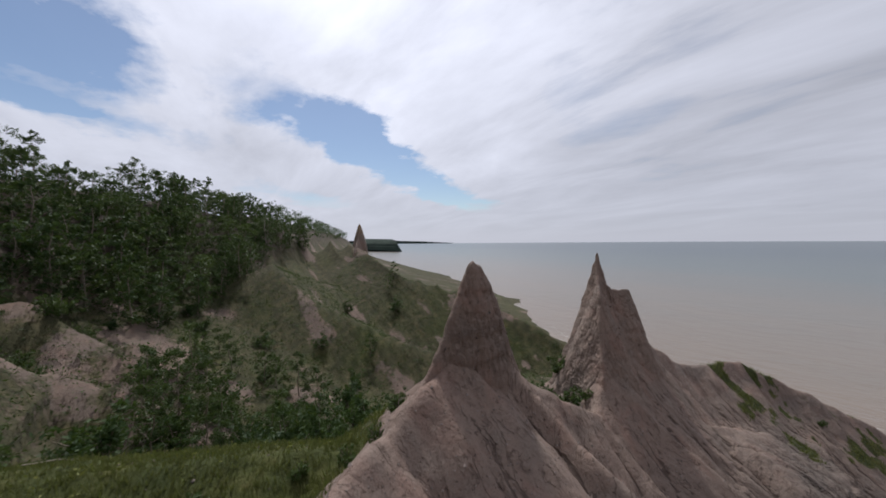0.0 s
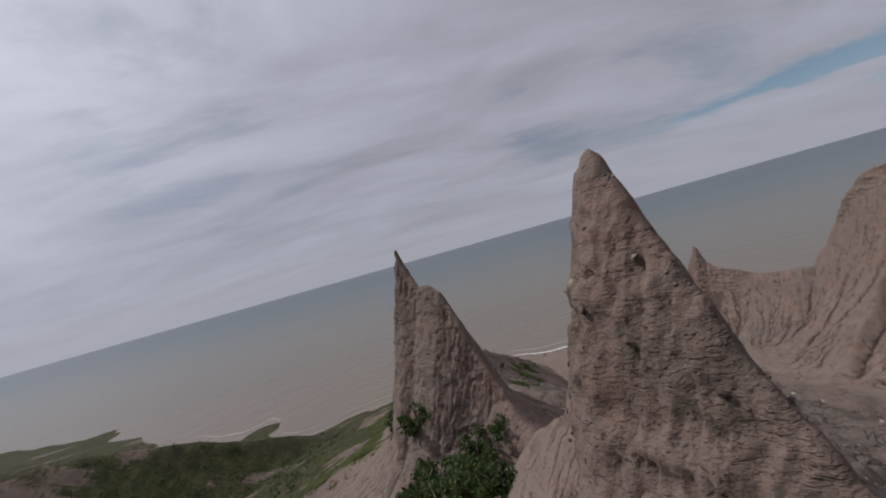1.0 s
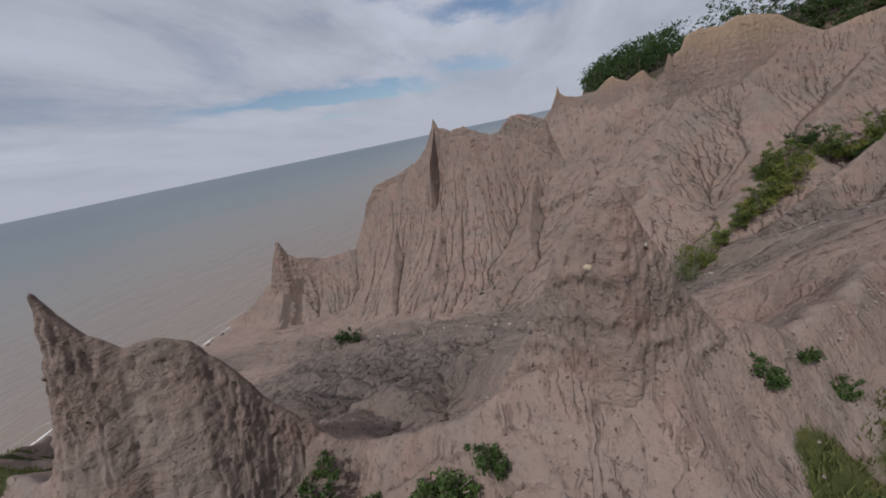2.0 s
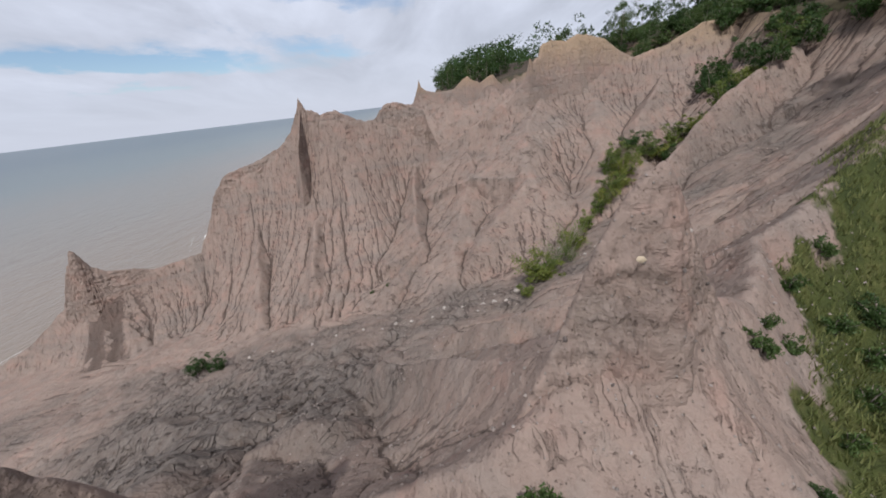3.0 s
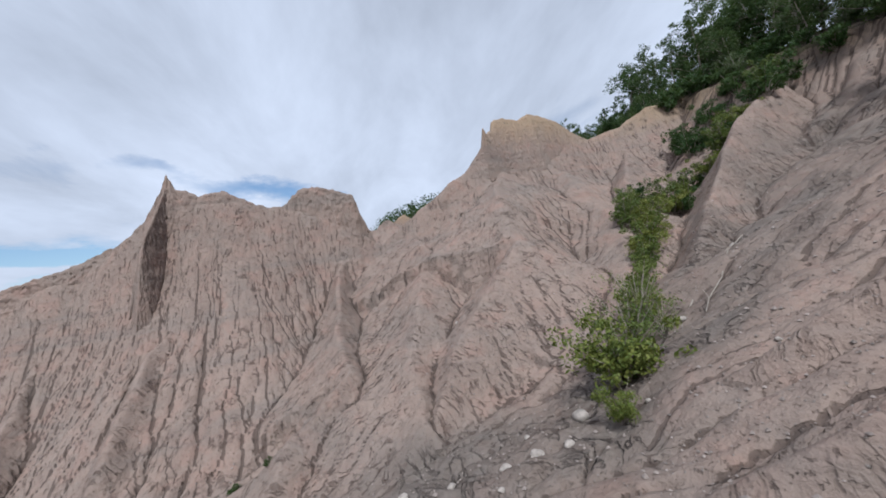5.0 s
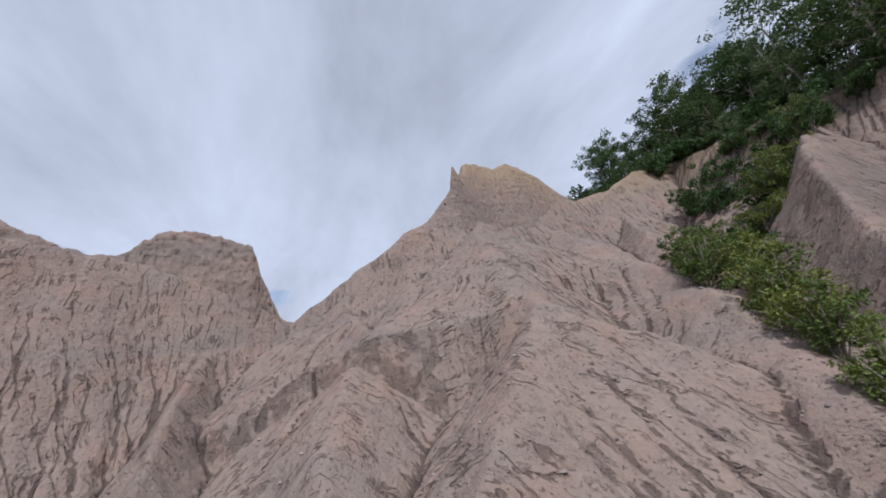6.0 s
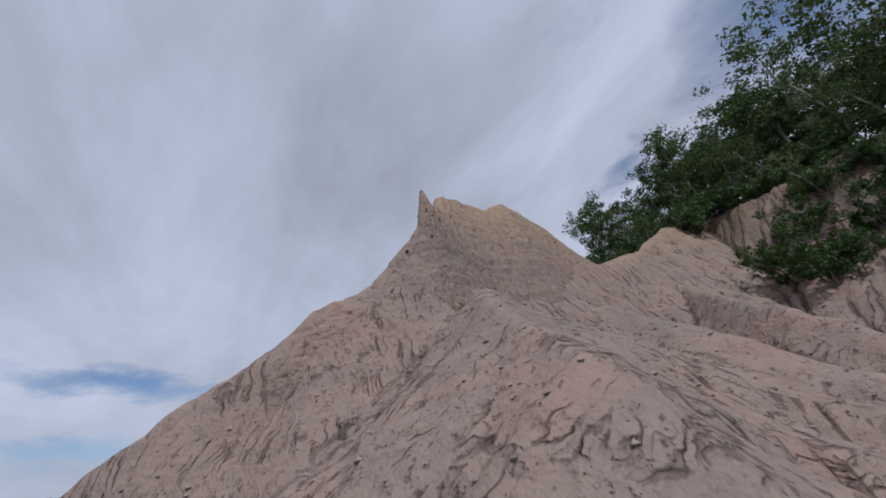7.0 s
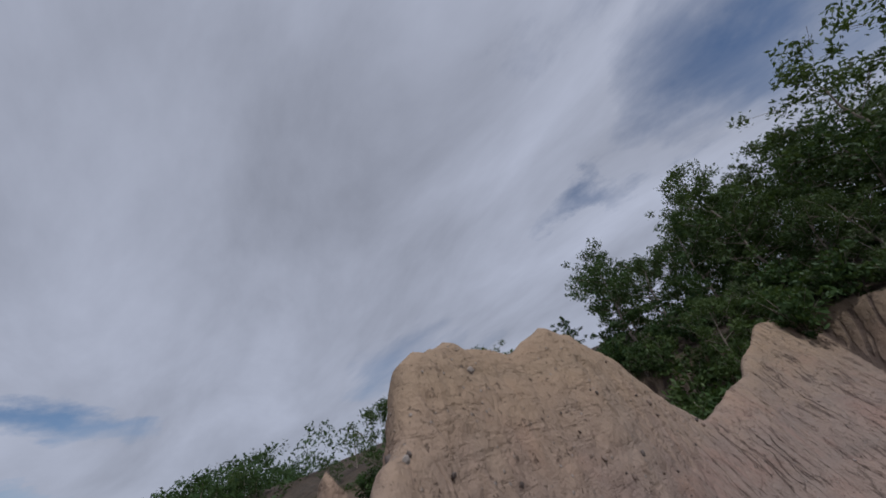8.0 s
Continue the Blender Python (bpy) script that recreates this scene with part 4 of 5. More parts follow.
def forest():
    rnd = random.Random(5)
    kinds = [tree("broadleaf_tree", 1, 12, 7.4, LEAF, "tall broadleaf tree in full dark green leaf", per=46, limbs=22, bare=0.14, leaf=0.34),
             tree("broadleaf_tree", 2, 11, 6.0, LEAF, "slender broadleaf tree on the wooded bluff", per=44, bare=0.1, limbs=21, leaf=0.33),
             tree("broadleaf_tree", 3, 9.5, 6.8, LEAF_DARK, "dense dark green tree with a rounded crown", per=50, bare=0.06, limbs=20, leaf=0.34),
             tree("poplar_tree", 4, 10.0, 4.6, LEAF_PALE, "narrow poplar with a pale trunk and light leaves", per=62, bare=0.12, bark=PALE_WOOD, limbs=17),
             tree("broadleaf_tree", 6, 8.0, 5.6, LEAF, "young leaning tree with uneven foliage", per=58, bare=0.1, lean=0.12, limbs=17),
             bush("thicket_shrub", 7, 3.2, 3.8, LEAF_DARK, "dense dark shrub below the trees", leaf=0.31, per=28, stems=13, group="thicket"),
             bush("thicket_shrub", 8, 2.8, 3.4, LEAF, "leafy green shrub at the wood's edge", leaf=0.28, per=28, stems=13, group="thicket")]
    kinds += [tree("hillside_tree", 41, 8.5, 5.8, LEAF, "rounded green tree on the wooded hillside", per=24, bare=0.05, limbs=14, leaf=0.42, twigs=False),
              tree("hillside_tree", 42, 9.5, 4.2, LEAF_DARK, "tall dark green tree on the wooded hillside", per=24, bare=0.05, limbs=14, leaf=0.4, twigs=False),
              tree("hillside_tree", 43, 7.0, 5.6, LEAF_DARK, "broad low tree at the foot of the wood", per=24, bare=0.03, limbs=14, leaf=0.4, twigs=False)]
    spots = [[] for _ in kinds]
    line = [(p[0], p[1]) for p in EDGE]
    taken = []

    def edge_y(x):
        for (ax, ay), (bx, by) in zip(line, line[1:]):
            if ax <= x <= bx:
                return ay + (by - ay) * (x - ax) / (bx - ax)

    def rows(x0, x1, count, near, far, smin, smax_, w=(3, 3, 3, 1.3, 2, 0, 0), gap=4.6):
        """Trees behind the edge of the bluff."""
        for _ in range(count):
            x = rnd.uniform(x0, x1)
            y = edge_y(x) - near - (far - near) * rnd.random() ** 1.3
            if any((x - a) ** 2 + (y - b) ** 2 < gap for a, b in taken):
                continue
            taken.append((x, y))
            spots[rnd.choices(range(len(w)), w)[0]].append((x, y, rnd.uniform(smin, smax_)))

    shrubs = (0, 0, 0, 0, 0.6, 3, 3)
    hill = (0, 0, 0, 0.25, 0, 0.5, 0, 3, 3, 3)
    rows(-95, -45, 130, -4, 26, 0.8, 1.15, hill)
    rows(-48, 34, 620, -3, 32, 0.85, 1.25, hill, 8.5)
    rows(-46, -14, 90, -15, 0, 0.75, 1.1, hill, 8.0)
    rows(-14, 22, 36, -7, 0, 0.55, 0.85, hill, 8.0)
    rows(-60, 30, 60, -14, -3, 0.5, 1.0, shrubs)
    rows(36, 54, 26, 4, 20, 0.7, 1.05, gap=6.0)
    rows(22, 52, 26, 1.0, 8, 0.5, 0.9, shrubs)
    for x, y, sc, kind in ((66.5, -37, 1.15, 0), (68.5, -34.5, 0.85, 2), (75, -33, 0.84, 1), (61, -35, 1.15, 0), (71.5, -36.5, 0.72, 0), (78.5, -33, 0.72, 2), (57.5, -33.5, 1.1, 2), (72.6, -32, 0.62, 4), (81.5, -32.5, 0.62, 1), (66, -32.5, 0.8, 3)):
        taken.append((x, y))
        spots[kind].append((x, y, sc))
    rows(54, 72, 60, 6, 22, 0.7, 0.95, gap=6.0)
    rows(72, 86, 40, 2.5, 18, 0.6, 0.85)
    rows(52, 86, 170, -0.6, 7, 0.5, 0.95, shrubs, 1.7)
    rows(84, 128, 44, 1, 14, 0.35, 0.55, hill, 5.0)
    for x, y, sc, kind in ((79.8, -18.6, 0.9, 5), (80.6, -20.6, 1.1, 6), (79.4, -21.6, 1.0, 5), (82, -18.8, 1.0, 5), (81.8, -22.6, 1.2, 5), (83.6, -20.4, 1.1, 6), (79.2, -24.4, 1.2, 5), (82.8, -25, 1.2, 6), (85.2, -22.6, 1.1, 5), (80.6, -26.4, 1.2, 6),
                           (80.4, -23.4, 0.62, 4), (83.6, -23.4, 0.55, 1), (78.6, -27.2, 0.66, 4), (86, -25.4, 0.5, 2), (76.8, -27.6, 0.9, 6), (75.2, -27.2, 0.9, 5), (77.6, -25.6, 0.7, 6)):
        taken.append((x, y))
        spots[kind].append((x, y, sc))
    rows(80, 104, 120, -9, 3, 0.5, 1.0, shrubs, 1.8)
    rows(150, 235, 60, 0, 12, 0.65, 0.95, hill, 8.0)
    for k, s in zip(kinds, spots):
        stand(k, s, rnd)


forest()


def far_woods():
    """Woods too far off to count: clumps of leaves along the distant bluffs."""
    rng = np.random.default_rng(9)
    n = 1500
    x = np.concatenate([rng.uniform(150, 480, n), rng.uniform(-420, -95, 500)])
    e = np.interp(x, [p[0] for p in EDGE], [p[1] for p in EDGE])
    y = e - 1 - 30 * rng.random(len(x)) ** 1.3
    z = surf(x, y) + rng.uniform(0.5, 9, len(x))
    lv = leaves_mesh("distant_woods", np.stack([x, y, z], -1), rng.uniform(1.6, 3.0, len(x)), 26, 0.9, rng, LEAF_DARK)
    tagged(new("distant_woods", lv), "dark green woods on the distant bluffs", "woods", kind="stuff")


far_woods()


def headland():
    """A low wooded point and the far shore across the water."""
    mat = plain("far_land", (0.030, 0.045, 0.035), 0.95, 0.02, 0.3)
    for label, pts in (("dark wooded headland across the water", [(-900, 330, 0), (-860, 372, 22), (-800, 392, 30), (-770, 386, 27), (-750, 380, 22), (-742, 376, 1)]),
                       ("thin dark line of the far shore", [(-4300, 1500, 40), (-4200, 1900, 40), (-4000, 2350, 26), (-3800, 2700, 4)])):
        v, f = [], []
        rnd = random.Random(4)
        fine = []
        for p, q in zip(pts, pts[1:]):
            for i in range(12):
                t = i / 12
                z = p[2] + (q[2] - p[2]) * t
                fine.append((p[0] + (q[0] - p[0]) * t, p[1] + (q[1] - p[1]) * t, z * rnd.uniform(0.9, 1.08)))
        for x, y, z in fine:
            v += [(x + 8, y + 12, -1), (x, y, z), (x - 90, y - 40, z + 2), (x - 140, y - 60, -1)]
        for i in range(len(fine) - 1):
            for j in range(3):
                f.append((4 * i + j, 4 * i + 4 + j, 4 * i + 5 + j, 4 * i + 1 + j))
        tagged(new("backdrop", mesh_from("backdrop", v, f, mat)), label, "headland", kind="structure")


headland()


def bushes():
    rnd = random.Random(11)
    a = bush("leafy_bush", 21, 2.3, 2.9, LEAF_YELLOW, "yellow-green leafy bush in the ravine", per=75)
    b = bush("leafy_bush", 22, 2.6, 2.4, LEAF_LIME, "green bush growing in the ravine", per=75)
    c = bush("leafy_bush", 23, 1.7, 2.4, LEAF_DARK, "dark green bush on bare clay", per=75)
    stand(a, [(56.6, 0.8, 1.4), (55.2, 2.2, 0.6), (59.4, -3.4, 0.9), (62.8, -7.6, 1.1), (65.0, -10.6, 1.2), (57.2, 0.2, 0.8), (64.0, -9.8, 0.9), (66.8, -15.0, 0.9), (66.2, -18.5, 1.0), (65.2, -21.5, 1.0), (65.8, -23.0, 0.9)], rnd)
    stand(b, [(56.9, 0.5, 0.95), (60.9, -5.0, 0.9), (62.0, -6.6, 0.9), (63.4, -8.6, 1.1), (66.6, -10.6, 1.0), (67.0, -14.0, 1.2), (65.6, -20.0, 1.2), (65.7, -9.5, 1.0), (66.4, -12.0, 0.8), (67.2, -17.0, 1.0), (64.8, -24.2, 1.2), (58.4, -0.9, 0.45)], rnd)
    # a thin, see-through shrub with bare twigs between them
    g = bush("twiggy_shrub", 28, 3.0, 3.0, LEAF_LIME, "sparse grey-green shrub with bare twigs in the ravine", leaf=0.1, per=26, stems=13, bark=PALE_WOOD)
    stand(g, [(58.0, -1.2, 1.2), (58.9, -2.6, 1.15), (57.4, -2.2, 0.6), (60.2, -4.0, 0.8)], rnd)
    stand(c, [(66.6, -26.9, 1.5), (67.1, -22.8, 1.4), (68.0, -13.0, 1.1), (64.8, -25.6, 1.6), (65.8, -21.4, 1.3), (67.6, -18.6, 1.2), (68.8, -27.6, 1.5), (66.4, -15.6, 1.2), (64.0, -22.6, 1.2), (62.1, 32.2, 1.05), (61.8, 30.2, 0.85), (68.0, -25.5, 1.1), (73.0, -25.5, 1.0), (67.4, -20.5, 0.8), (57.2, -27.5, 1.0), (70.5, -22.9, 1.5), (71.6, -23.8, 1.4), (69.6, -24.2, 1.3), (70.4, -26.0, 1.4)], rnd)
    # dark bushes and saplings in the western bowl
    d = bush("bowl_bush", 24, 2.6, 3.0, LEAF_DARK, "dark bushy shrub on the grassy slope", leaf=0.2, per=44)
    spots = [(30, 2.0, 0.9), (26, 1.2, 1.4), (22.5, 3.4, 1.6), (28.4, -6.4, 1.2), (16, -5, 1.5), (20, 7, 1.5), (24.6, 6.5, 1.2), (12, 9, 1.6), (8, -2, 1.6), (15, 1.5, 1.4), (2, -8, 1.5), (24, -0.6, 1.3), (27.5, -10.8, 1.1), (22, -13, 1.2), (18.5, -0.5, 1.1), (19, 3, 1.0), (23.5, -6, 0.8), (8, 11, 1.1)]
    spots += [(-5.6, -4, 1.3), (4, -15.5, 1.0), (10, 4, 1.1), (-14, 4, 1.2), (-22, 31, 1.2), (14, -9, 0.9), (25.5, -13, 1.0), (20.5, -9.5, 1.0), (0, 14, 1.0), (-10, 12, 1.1), (12, 16, 0.8), (30, -13, 0.9), (33, -14, 1.0), (-28, 22, 1.1), (-18, -4, 1.3), (-2, 3, 1.0), (28, -3.5, 0.7), (26.5, 3.5, 0.7)]
    stand(d, spots, rnd)
    t = tree("sapling", 31, 4.4, 2.6, LEAF, "young tree on the grassy slope", leaf=0.17, per=40, bare=0.12, trunk=0.06, group="saplings")
    stand(t, [(-3.7, -0.7, 1.3), (2.8, 6.1, 1.2), (11.2, -5.2, 1.4), (9, -3.4, 1.2), (13, -7.2, 1.3), (-1, 2.6, 1.2), (5.2, 3.4, 1.3), (14.6, -2.2, 1.3), (16.8, -6.4, 1.2), (7.4, -7.6, 1.2), (18.6, -3.2, 1.1), (0.6, -4.4, 1.3), (19.6, 1.4, 1.1), (-33.2, 35.4, 0.95), (21, -1.5, 0.9), (25, -12, 1.0), (17, 5, 0.9), (5, 8, 1.0), (-30, 33, 0.8), (22, 0.5, 0.8), (13, -4, 0.8), (-9, -2, 1.0), (29, -9.5, 0.7), (30.5, -12, 0.8), (-4, 18, 0.9)], rnd)
    # low shrubs on the flank of the fin
    e = bush("low_shrub", 25, 0.8, 1.0, LEAF, "low green shrub on crumbling clay", leaf=0.085, per=45)
    spots = [(36.2, 9.4, 1.4), (36.8, 7.8, 1.0), (35.8, 12.2, 1.7), (36.6, 12.8, 1.3), (34.8, 11.4, 1.8), (34.2, 13.6, 2.0), (35.4, 9.2, 1.6), (40.2, -3.6, 1.3), (41.2, -5.0, 1.3), (36.4, 13.2, 1.9), (34.6, 15.2, 1.8), (36.4, 8.8, 1.6), (35.6, 10.8, 1.7), (35.2, 12.4, 1.6), (35.8, 7.4, 1.1), (36.9, 11.9, 1.2), (38.6, 2.2, 0.8), (39.5, 1.2, 0.6)]
    spots += [(41.6, -1.8, 0.9), (40.8, -2.8, 1.1), (38.6, -1.2, 0.9), (37.4, 1.0, 0.7), (37.4, 13.4, 0.9), (42.8, -4.4, 0.9), (64.7, 13.4, 0.5), (66.4, 15.4, 0.7), (39.2, 0.6, 0.6), (37.2, -0.4, 0.7), (40.4, -5.6, 1.2), (39.2, -6.2, 1.2), (42.2, -9.0, 1.2), (37.0, -3.2, 1.1), (36.2, 3.2, 0.5), (34, 12, 1.1), (33.4, 17.5, 1.2), (45.2, 43.5, 0.9), (41.5, 38, 0.8)]
    stand(e, spots, rnd)
    # silvery shrubs under the trees at the edge
    f = bush("silver_shrub", 26, 2.4, 2.6, LEAF_PALE, "silvery grey-green shrub at the bluff edge", leaf=0.13, per=60, bark=PALE_WOOD)
    stand(f, [(76.5, -30.5, 1.0), (73.5, -29.5, 0.9), (79, -31, 0.9), (69.5, -29.6, 1.0), (63, -31, 0.9), (54, -26.5, 0.9), (71, -31, 1.1), (48, -20.5, 0.9)], rnd)


bushes()


def grass():
    """Blades of grass in tufts over the green slopes."""
    rng = np.random.default_rng(3)
    n = 60000
    x, y = rng.uniform(22, 50, n), rng.uniform(-22, 30, n)
    z = surf(x, y)
    keep = (grassy(x, y, z) + 0.5 * (fbm(x / 0.9, y / 0.9, 8) - 0.5) > 0.45)
    x2, y2 = rng.uniform(30, 62, 26000), rng.uniform(24, 56, 26000)
    z2 = surf(x2, y2)
    k2 = (grassy(x2, y2, z2) > 0.5) & (z2 > 1)
    x, y, z = np.concatenate([x[keep], x2[k2]]), np.concatenate([y[keep], y2[k2]]), np.concatenate([z[keep], z2[k2]])
    k = 4
    x, y, z = (np.repeat(a, k) for a in (x, y, z))
    n = len(x)
    h = rng.uniform(0.06, 0.26, n)
    a = rng.uniform(0, 2 * math.pi, n)
    b = rng.uniform(0, 2 * math.pi, n)
    px, py = x + rng.normal(0, 0.09, n), y + rng.normal(0, 0.09, n)
    w = 0.018 + 0.015 * rng.random(n)
    lx, ly = np.cos(b) * h * 0.5, np.sin(b) * h * 0.5
    p0 = np.stack([px - np.cos(a) * w, py - np.sin(a) * w, z - 0.06], -1)
    p1 = np.stack([px + np.cos(a) * w, py + np.sin(a) * w, z - 0.06], -1)
    p2 = np.stack([px + lx, py + ly, z + h], -1)
    v = np.stack([p0, p1, p2], 1).reshape(-1, 3)
    tagged(new("grass", mesh_from("grass", v, np.arange(3 * n).reshape(n, 3), GRASS, False)), "rough green and yellowed grass on the slopes", "grass", kind="stuff")


grass()


def scrub():
    """Low weeds and brambles over the green slopes of the bowl."""
    rng = np.random.default_rng(13)
    x, y = rng.uniform(-62, 36, 13000), rng.uniform(-20, 52, 13000)
    z = surf(x, y)
    k = (grassy(x, y, z) > 0.2) & (z > 1.5)
    x, y, z = x[k], y[k], z[k]
    near = x > 20
    for name, sel, size, rad, mat, label in (("scrub", near, 0.11, 0.28, LEAF_YELLOW, "low yellow-green weeds on the slope"), ("brambles", ~near, 0.24, 0.75, LEAF, "low olive-green brambles over the hillside")):
        c = np.stack([x[sel], y[sel], z[sel] + 0.1], -1)
        tagged(new(name, leaves_mesh(name, c, rng.uniform(0.5, 1.2, len(c)) * rad, 9, size, rng, mat, 0.6)), label, "scrub", kind="stuff")


scrub()


# ---- the shore ----
def shore():
    """Foam where the small waves break, and dark rocks at the foot of the bluffs."""
    rng = np.random.default_rng(31)
    rnd = random.Random(31)
    xs = np.arange(-20, 125, 0.6)
    ys = np.arange(38, 90, 0.2)
    X, Y = np.meshgrid(xs, ys, indexing="ij")
    Z = surf(X, Y)
    first = np.argmax(Z < 0.0, axis=1)
    sy = ys[first]
    sy = np.convolve(np.pad(sy, 4, mode="edge"), np.ones(9) / 9, "valid")
    k = Nodes("foam", 0.7)
    foam = k.finish(k.ramp(k.noise(k.pos(), 3.0, 5, 0.6), (0.35, (0.45, 0.43, 0.40)), (0.6, (0.75, 0.74, 0.72))))
    for off, wide, thr in ((0.2, 0.7, 0.52), (3.2, 0.35, 0.6)):
        v, f = [], []
        w = wide * np.clip(3 * (fbm(xs / 4, xs * 0 + off, 5) - thr), 0, 1) + 0.02
        for x, y, q in zip(xs, sy + off + 0.8 * fbm(xs / 3, xs * 0, 9), w):
            v += [(x, y - q * 0.5, 0.02), (x, y, 0.06), (x, y + q * 0.5, 0.02)]
        for i in range(len(xs) - 1):
            f += [(3 * i, 3 * i + 3, 3 * i + 4, 3 * i + 1), (3 * i + 1, 3 * i + 4, 3 * i + 5, 3 * i + 2)]
        tagged(new("foam_line", mesh_from("foam_line", v, f, foam)), "broken white foam along the water's edge", "foam", kind="stuff")
    shapes = [stone_mesh("shore_rock", i + 10, DARK_STONE) for i in range(3)]
    for i in range(46):
        j = rnd.randrange(40, len(xs) - 20)
        d = rnd.uniform(0.25, 0.8)
        x, y = xs[j], sy[j] - rnd.uniform(0.0, 2.2)
        o = new("shore_rock", shapes[i % 3])
        o.matrix_basis = pose(x, y, max(ground_z(x, y), 0) + 0.1 * d, rnd.uniform(-20, 20), rnd.uniform(-20, 20), rnd.uniform(0, 360)) @ Matrix.Diagonal((d, d * 0.8, d, 1))
        tagged(o, "dark wave-washed rock on the shore", "rock", "shore rocks")


shore()


# ---- stones ----
def boulders():
    rnd = random.Random(17)
    shapes = [stone_mesh("boulder", s, STONE) for s in range(4)]
    spots = [(56.7, 2.5, 0.62), (56.4, 4.4, 0.45), (55.9, 3.6, 0.35), (57.0, 5.2, 0.4), (57.8, 6.8, 0.3), (58.2, 8.3, 0.36), (57.9, 9.4, 0.25), (58.9, 11.2, 0.34), (59.3, 12.6, 0.4), (59.0, 13.8, 0.25),
             (59.9, 15.6, 0.3), (60.4, 18.2, 0.28), (60.1, 20.4, 0.34), (56.1, 5.8, 0.22), (57.5, 4.1, 0.26), (58.6, -8.4, 0.3), (57.6, -3.4, 0.3), (58.4, -11.6, 0.28), (60.2, -2.4, 0.5), (57.4, 0.9, 0.3),
             (55.2, 1.2, 0.2), (53.0, -1.0, 0.2), (66.5, 3.1, 0.22), (61.2, 24.5, 0.3), (61.6, 27, 0.3)]
    for i, (x, y, d) in enumerate(spots):
        o = new("boulder", shapes[i % 4])
        o.matrix_basis = pose(x, y, ground_z(x, y) + 0.12 * d, rnd.uniform(-20, 20), rnd.uniform(-20, 20), rnd.uniform(0, 360)) @ Matrix.Diagonal((d, d * rnd.uniform(0.7, 1.1), d, 1))
        tagged(o, "pale grey boulder lying in the ravine bed", "boulder", "ravine boulders")
    o = new("boulder", stone_mesh("boulder", 7, plain("cream_stone", (0.36, 0.29, 0.20), 0.8, 7, 0.15)))
    o.matrix_basis = pose(38.42, 5.5, 22.75, 20, 10, 40) @ Matrix.Diagonal((0.26, 0.28, 0.25, 1))
    tagged(o, "rounded cream boulder set in the pinnacle face", "boulder")


boulders()


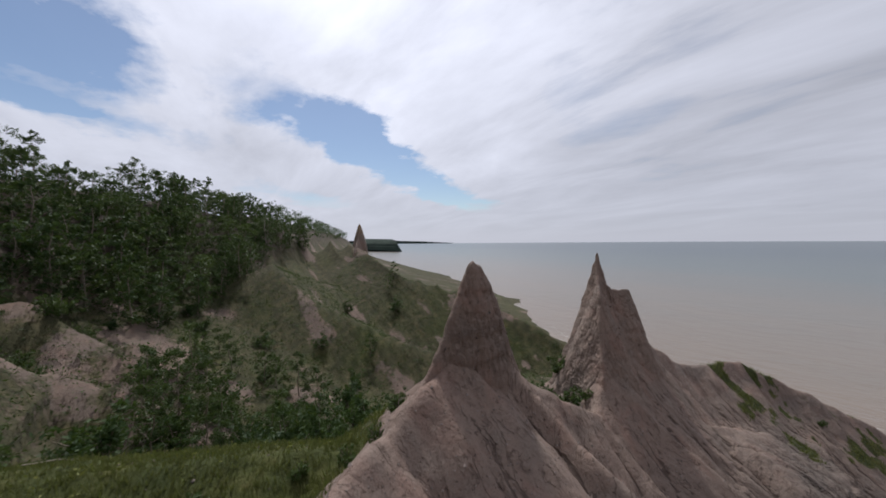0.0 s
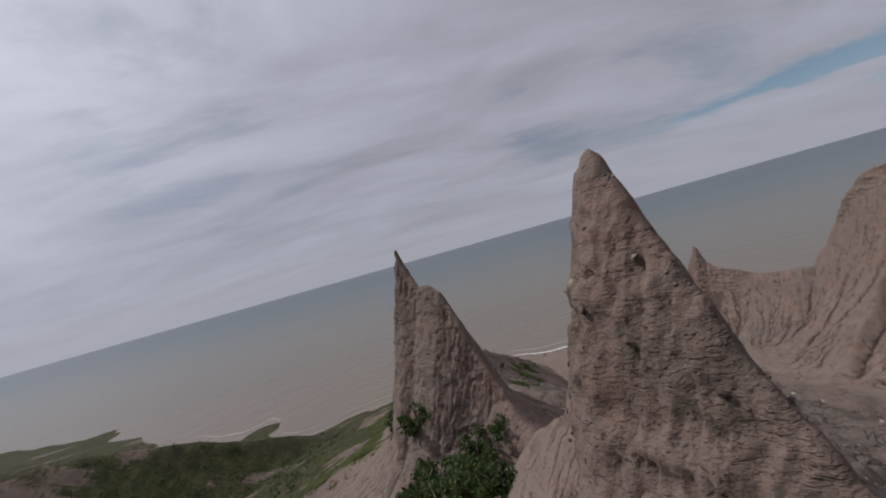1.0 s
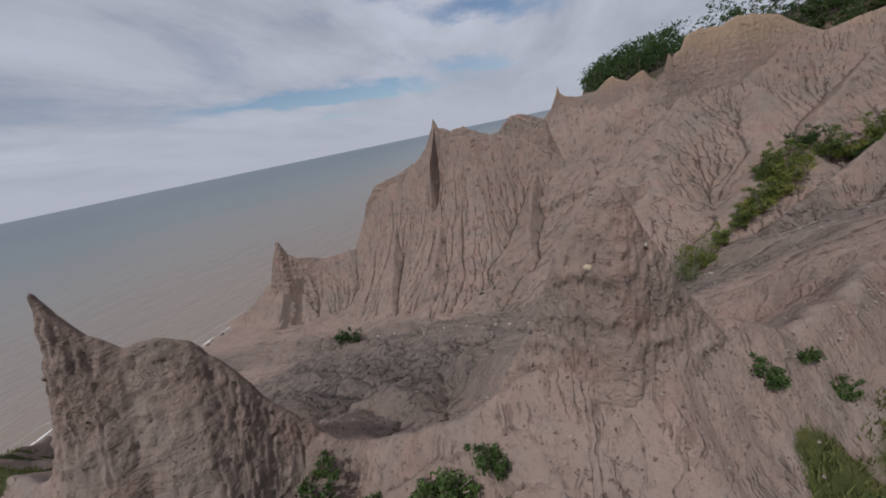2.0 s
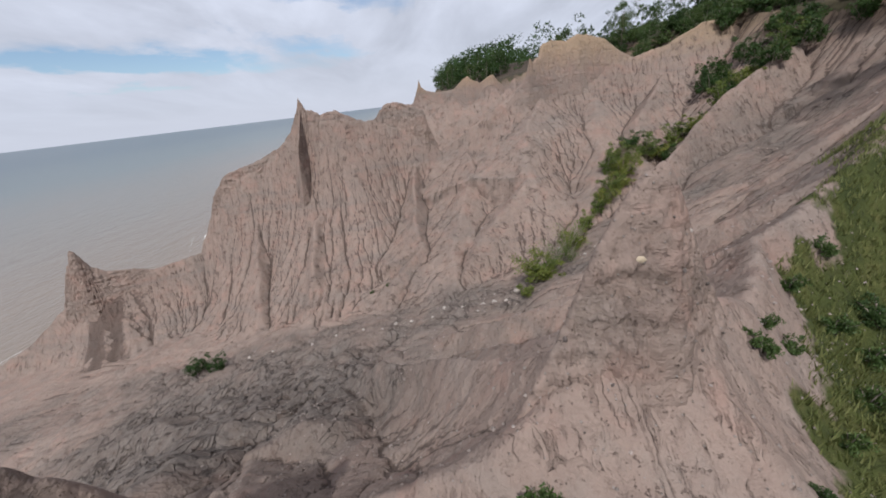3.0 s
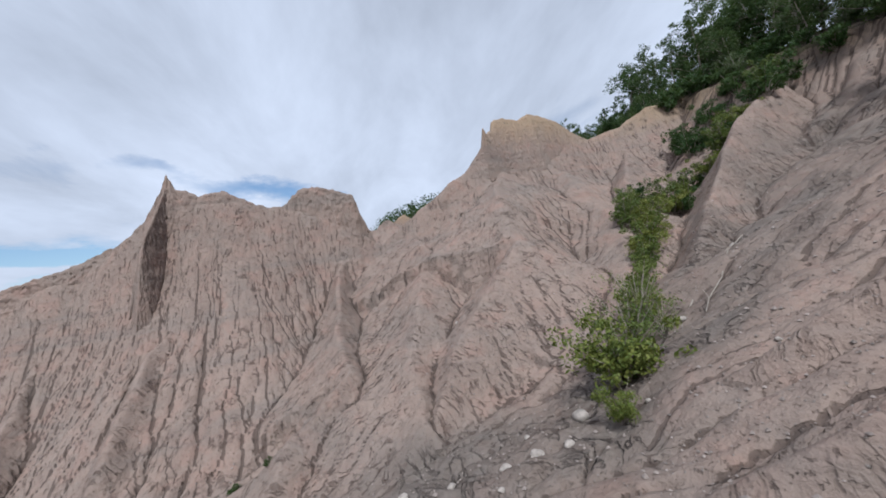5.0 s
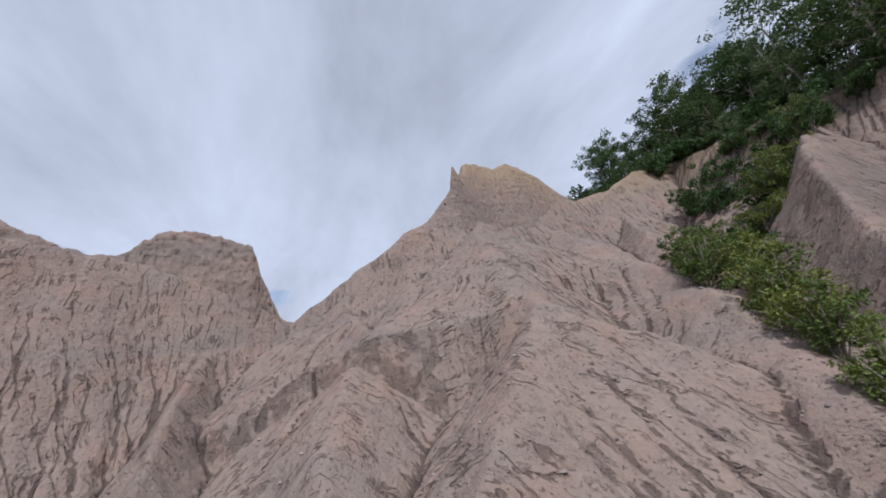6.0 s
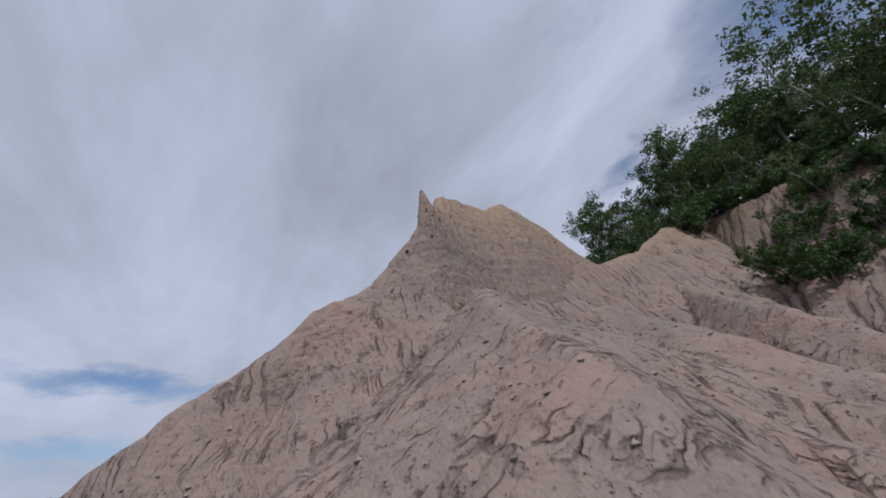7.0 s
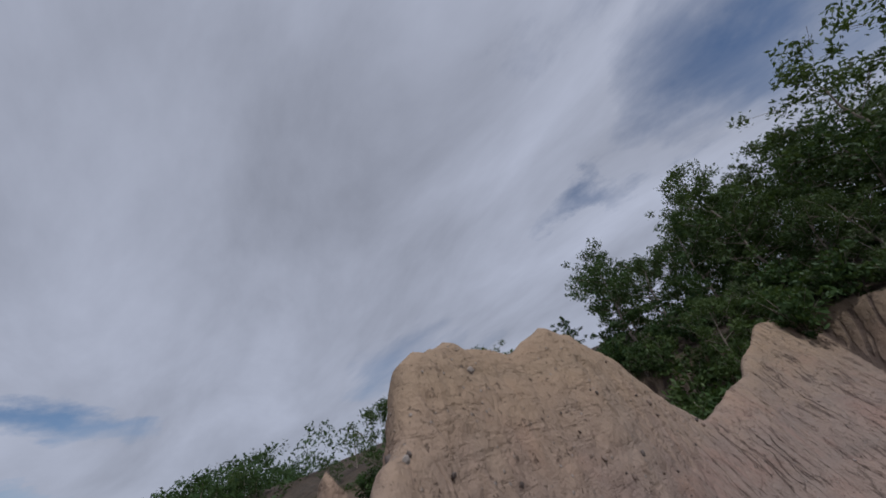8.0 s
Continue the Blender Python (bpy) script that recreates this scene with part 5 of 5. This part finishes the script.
def scatter_stones():
    """Loose stones along the beds and over the slopes."""
    rng = np.random.default_rng(23)
    parts = []
    for nodes, _ in RIDGES[12:16]:
        for p, q in zip(nodes, nodes[1:]):
            n = int(math.dist(p[:2], q[:2]) * 10)
            t = rng.random(n)
            parts.append(np.stack([p[0] + (q[0] - p[0]) * t + rng.normal(0, 1.1, n), p[1] + (q[1] - p[1]) * t + rng.normal(0, 1.1, n)], -1))
    parts.append(np.stack([rng.uniform(42, 76, 2600), rng.uniform(-22, 26, 2600)], -1))
    parts.append(np.stack([rng.uniform(46, 60, 2200), rng.uniform(-12, 12, 2200)], -1))
    parts.append(np.stack([rng.uniform(30, 44, 900), rng.uniform(-6, 16, 900)], -1))
    parts.append(np.stack([rng.uniform(62, 79, 1100), rng.uniform(-12, 9, 1100)], -1))
    parts.append(np.stack([rng.uniform(39, 56, 1000), rng.uniform(-6, 20, 1000)], -1))
    xy = np.concatenate(parts)
    z = surf(xy[:, 0], xy[:, 1])
    base = np.array([(1, 0, 0), (-1, 0, 0), (0, 1, 0), (0, -1, 0), (0, 0, 0.8), (0, 0, -0.8)], float)
    tri = np.array([(0, 2, 4), (2, 1, 4), (1, 3, 4), (3, 0, 4), (2, 0, 5), (1, 2, 5), (3, 1, 5), (0, 3, 5)])
    n = len(xy)
    size = 0.018 + 0.045 * rng.random(n) ** 2.6 + 0.04 * (rng.random(n) > 0.97)
    v = base[None] * (0.7 + 0.6 * rng.random((n, 6, 1))) * size[:, None, None]
    a = rng.uniform(0, 6.28, n)
    ca, sa = np.cos(a)[:, None], np.sin(a)[:, None]
    v = np.stack([v[..., 0] * ca - v[..., 1] * sa, v[..., 0] * sa + v[..., 1] * ca, v[..., 2]], -1)
    v += np.concatenate([xy, z[:, None] + 0.3 * size[:, None]], 1)[:, None]
    f = (tri[None] + 6 * np.arange(n)[:, None, None]).reshape(-1, 3)
    tagged(new("loose_stones", mesh_from("loose_stones", v.reshape(-1, 3), f, RUBBLE, False)), "small pale stones strewn over the clay", "stones", kind="stuff")


scatter_stones()


def dead_wood():
    """Bleached branches lying in the ravine and hanging from the edge."""
    rnd = random.Random(29)
    for pts in ([(58.3, -7.6), (57.6, -5.9), (57.0, -4.2), (56.6, -3.4)], [(58.8, -9.4), (58.4, -8.2), (58.2, -7.2)], [(58.0, -4.6), (57.4, -3.0), (57.2, -1.8)],
                [(34.2, -8.4), (35.2, -7.9), (36.2, -7.6)], [(30.5, -6.5), (31.6, -6.9), (32.6, -7.4)]):
        v, f = [], []
        line = [Vector((x, y, ground_z(x, y) + 0.10 + 0.1 * rnd.random())) for x, y in pts]
        tube(v, f, line, [0.035 - 0.022 * i / (len(line) - 1) for i in range(len(line))], 6)
        for i in range(1, len(line) - 1):
            e = line[i] + Vector((rnd.uniform(-0.6, 0.6), rnd.uniform(-0.6, 0.6), rnd.uniform(0.1, 0.4)))
            tube(v, f, [line[i], line[i].lerp(e, 0.5) + Vector((0, 0, 0.05)), e], [0.02, 0.013, 0.005], 5)
        tagged(new("dead_branch", mesh_from("dead_branch", [tuple(p) for p in v], f, PALE_WOOD)), "bleached dead branch lying on the clay", "branch", "dead branches")


dead_wood()
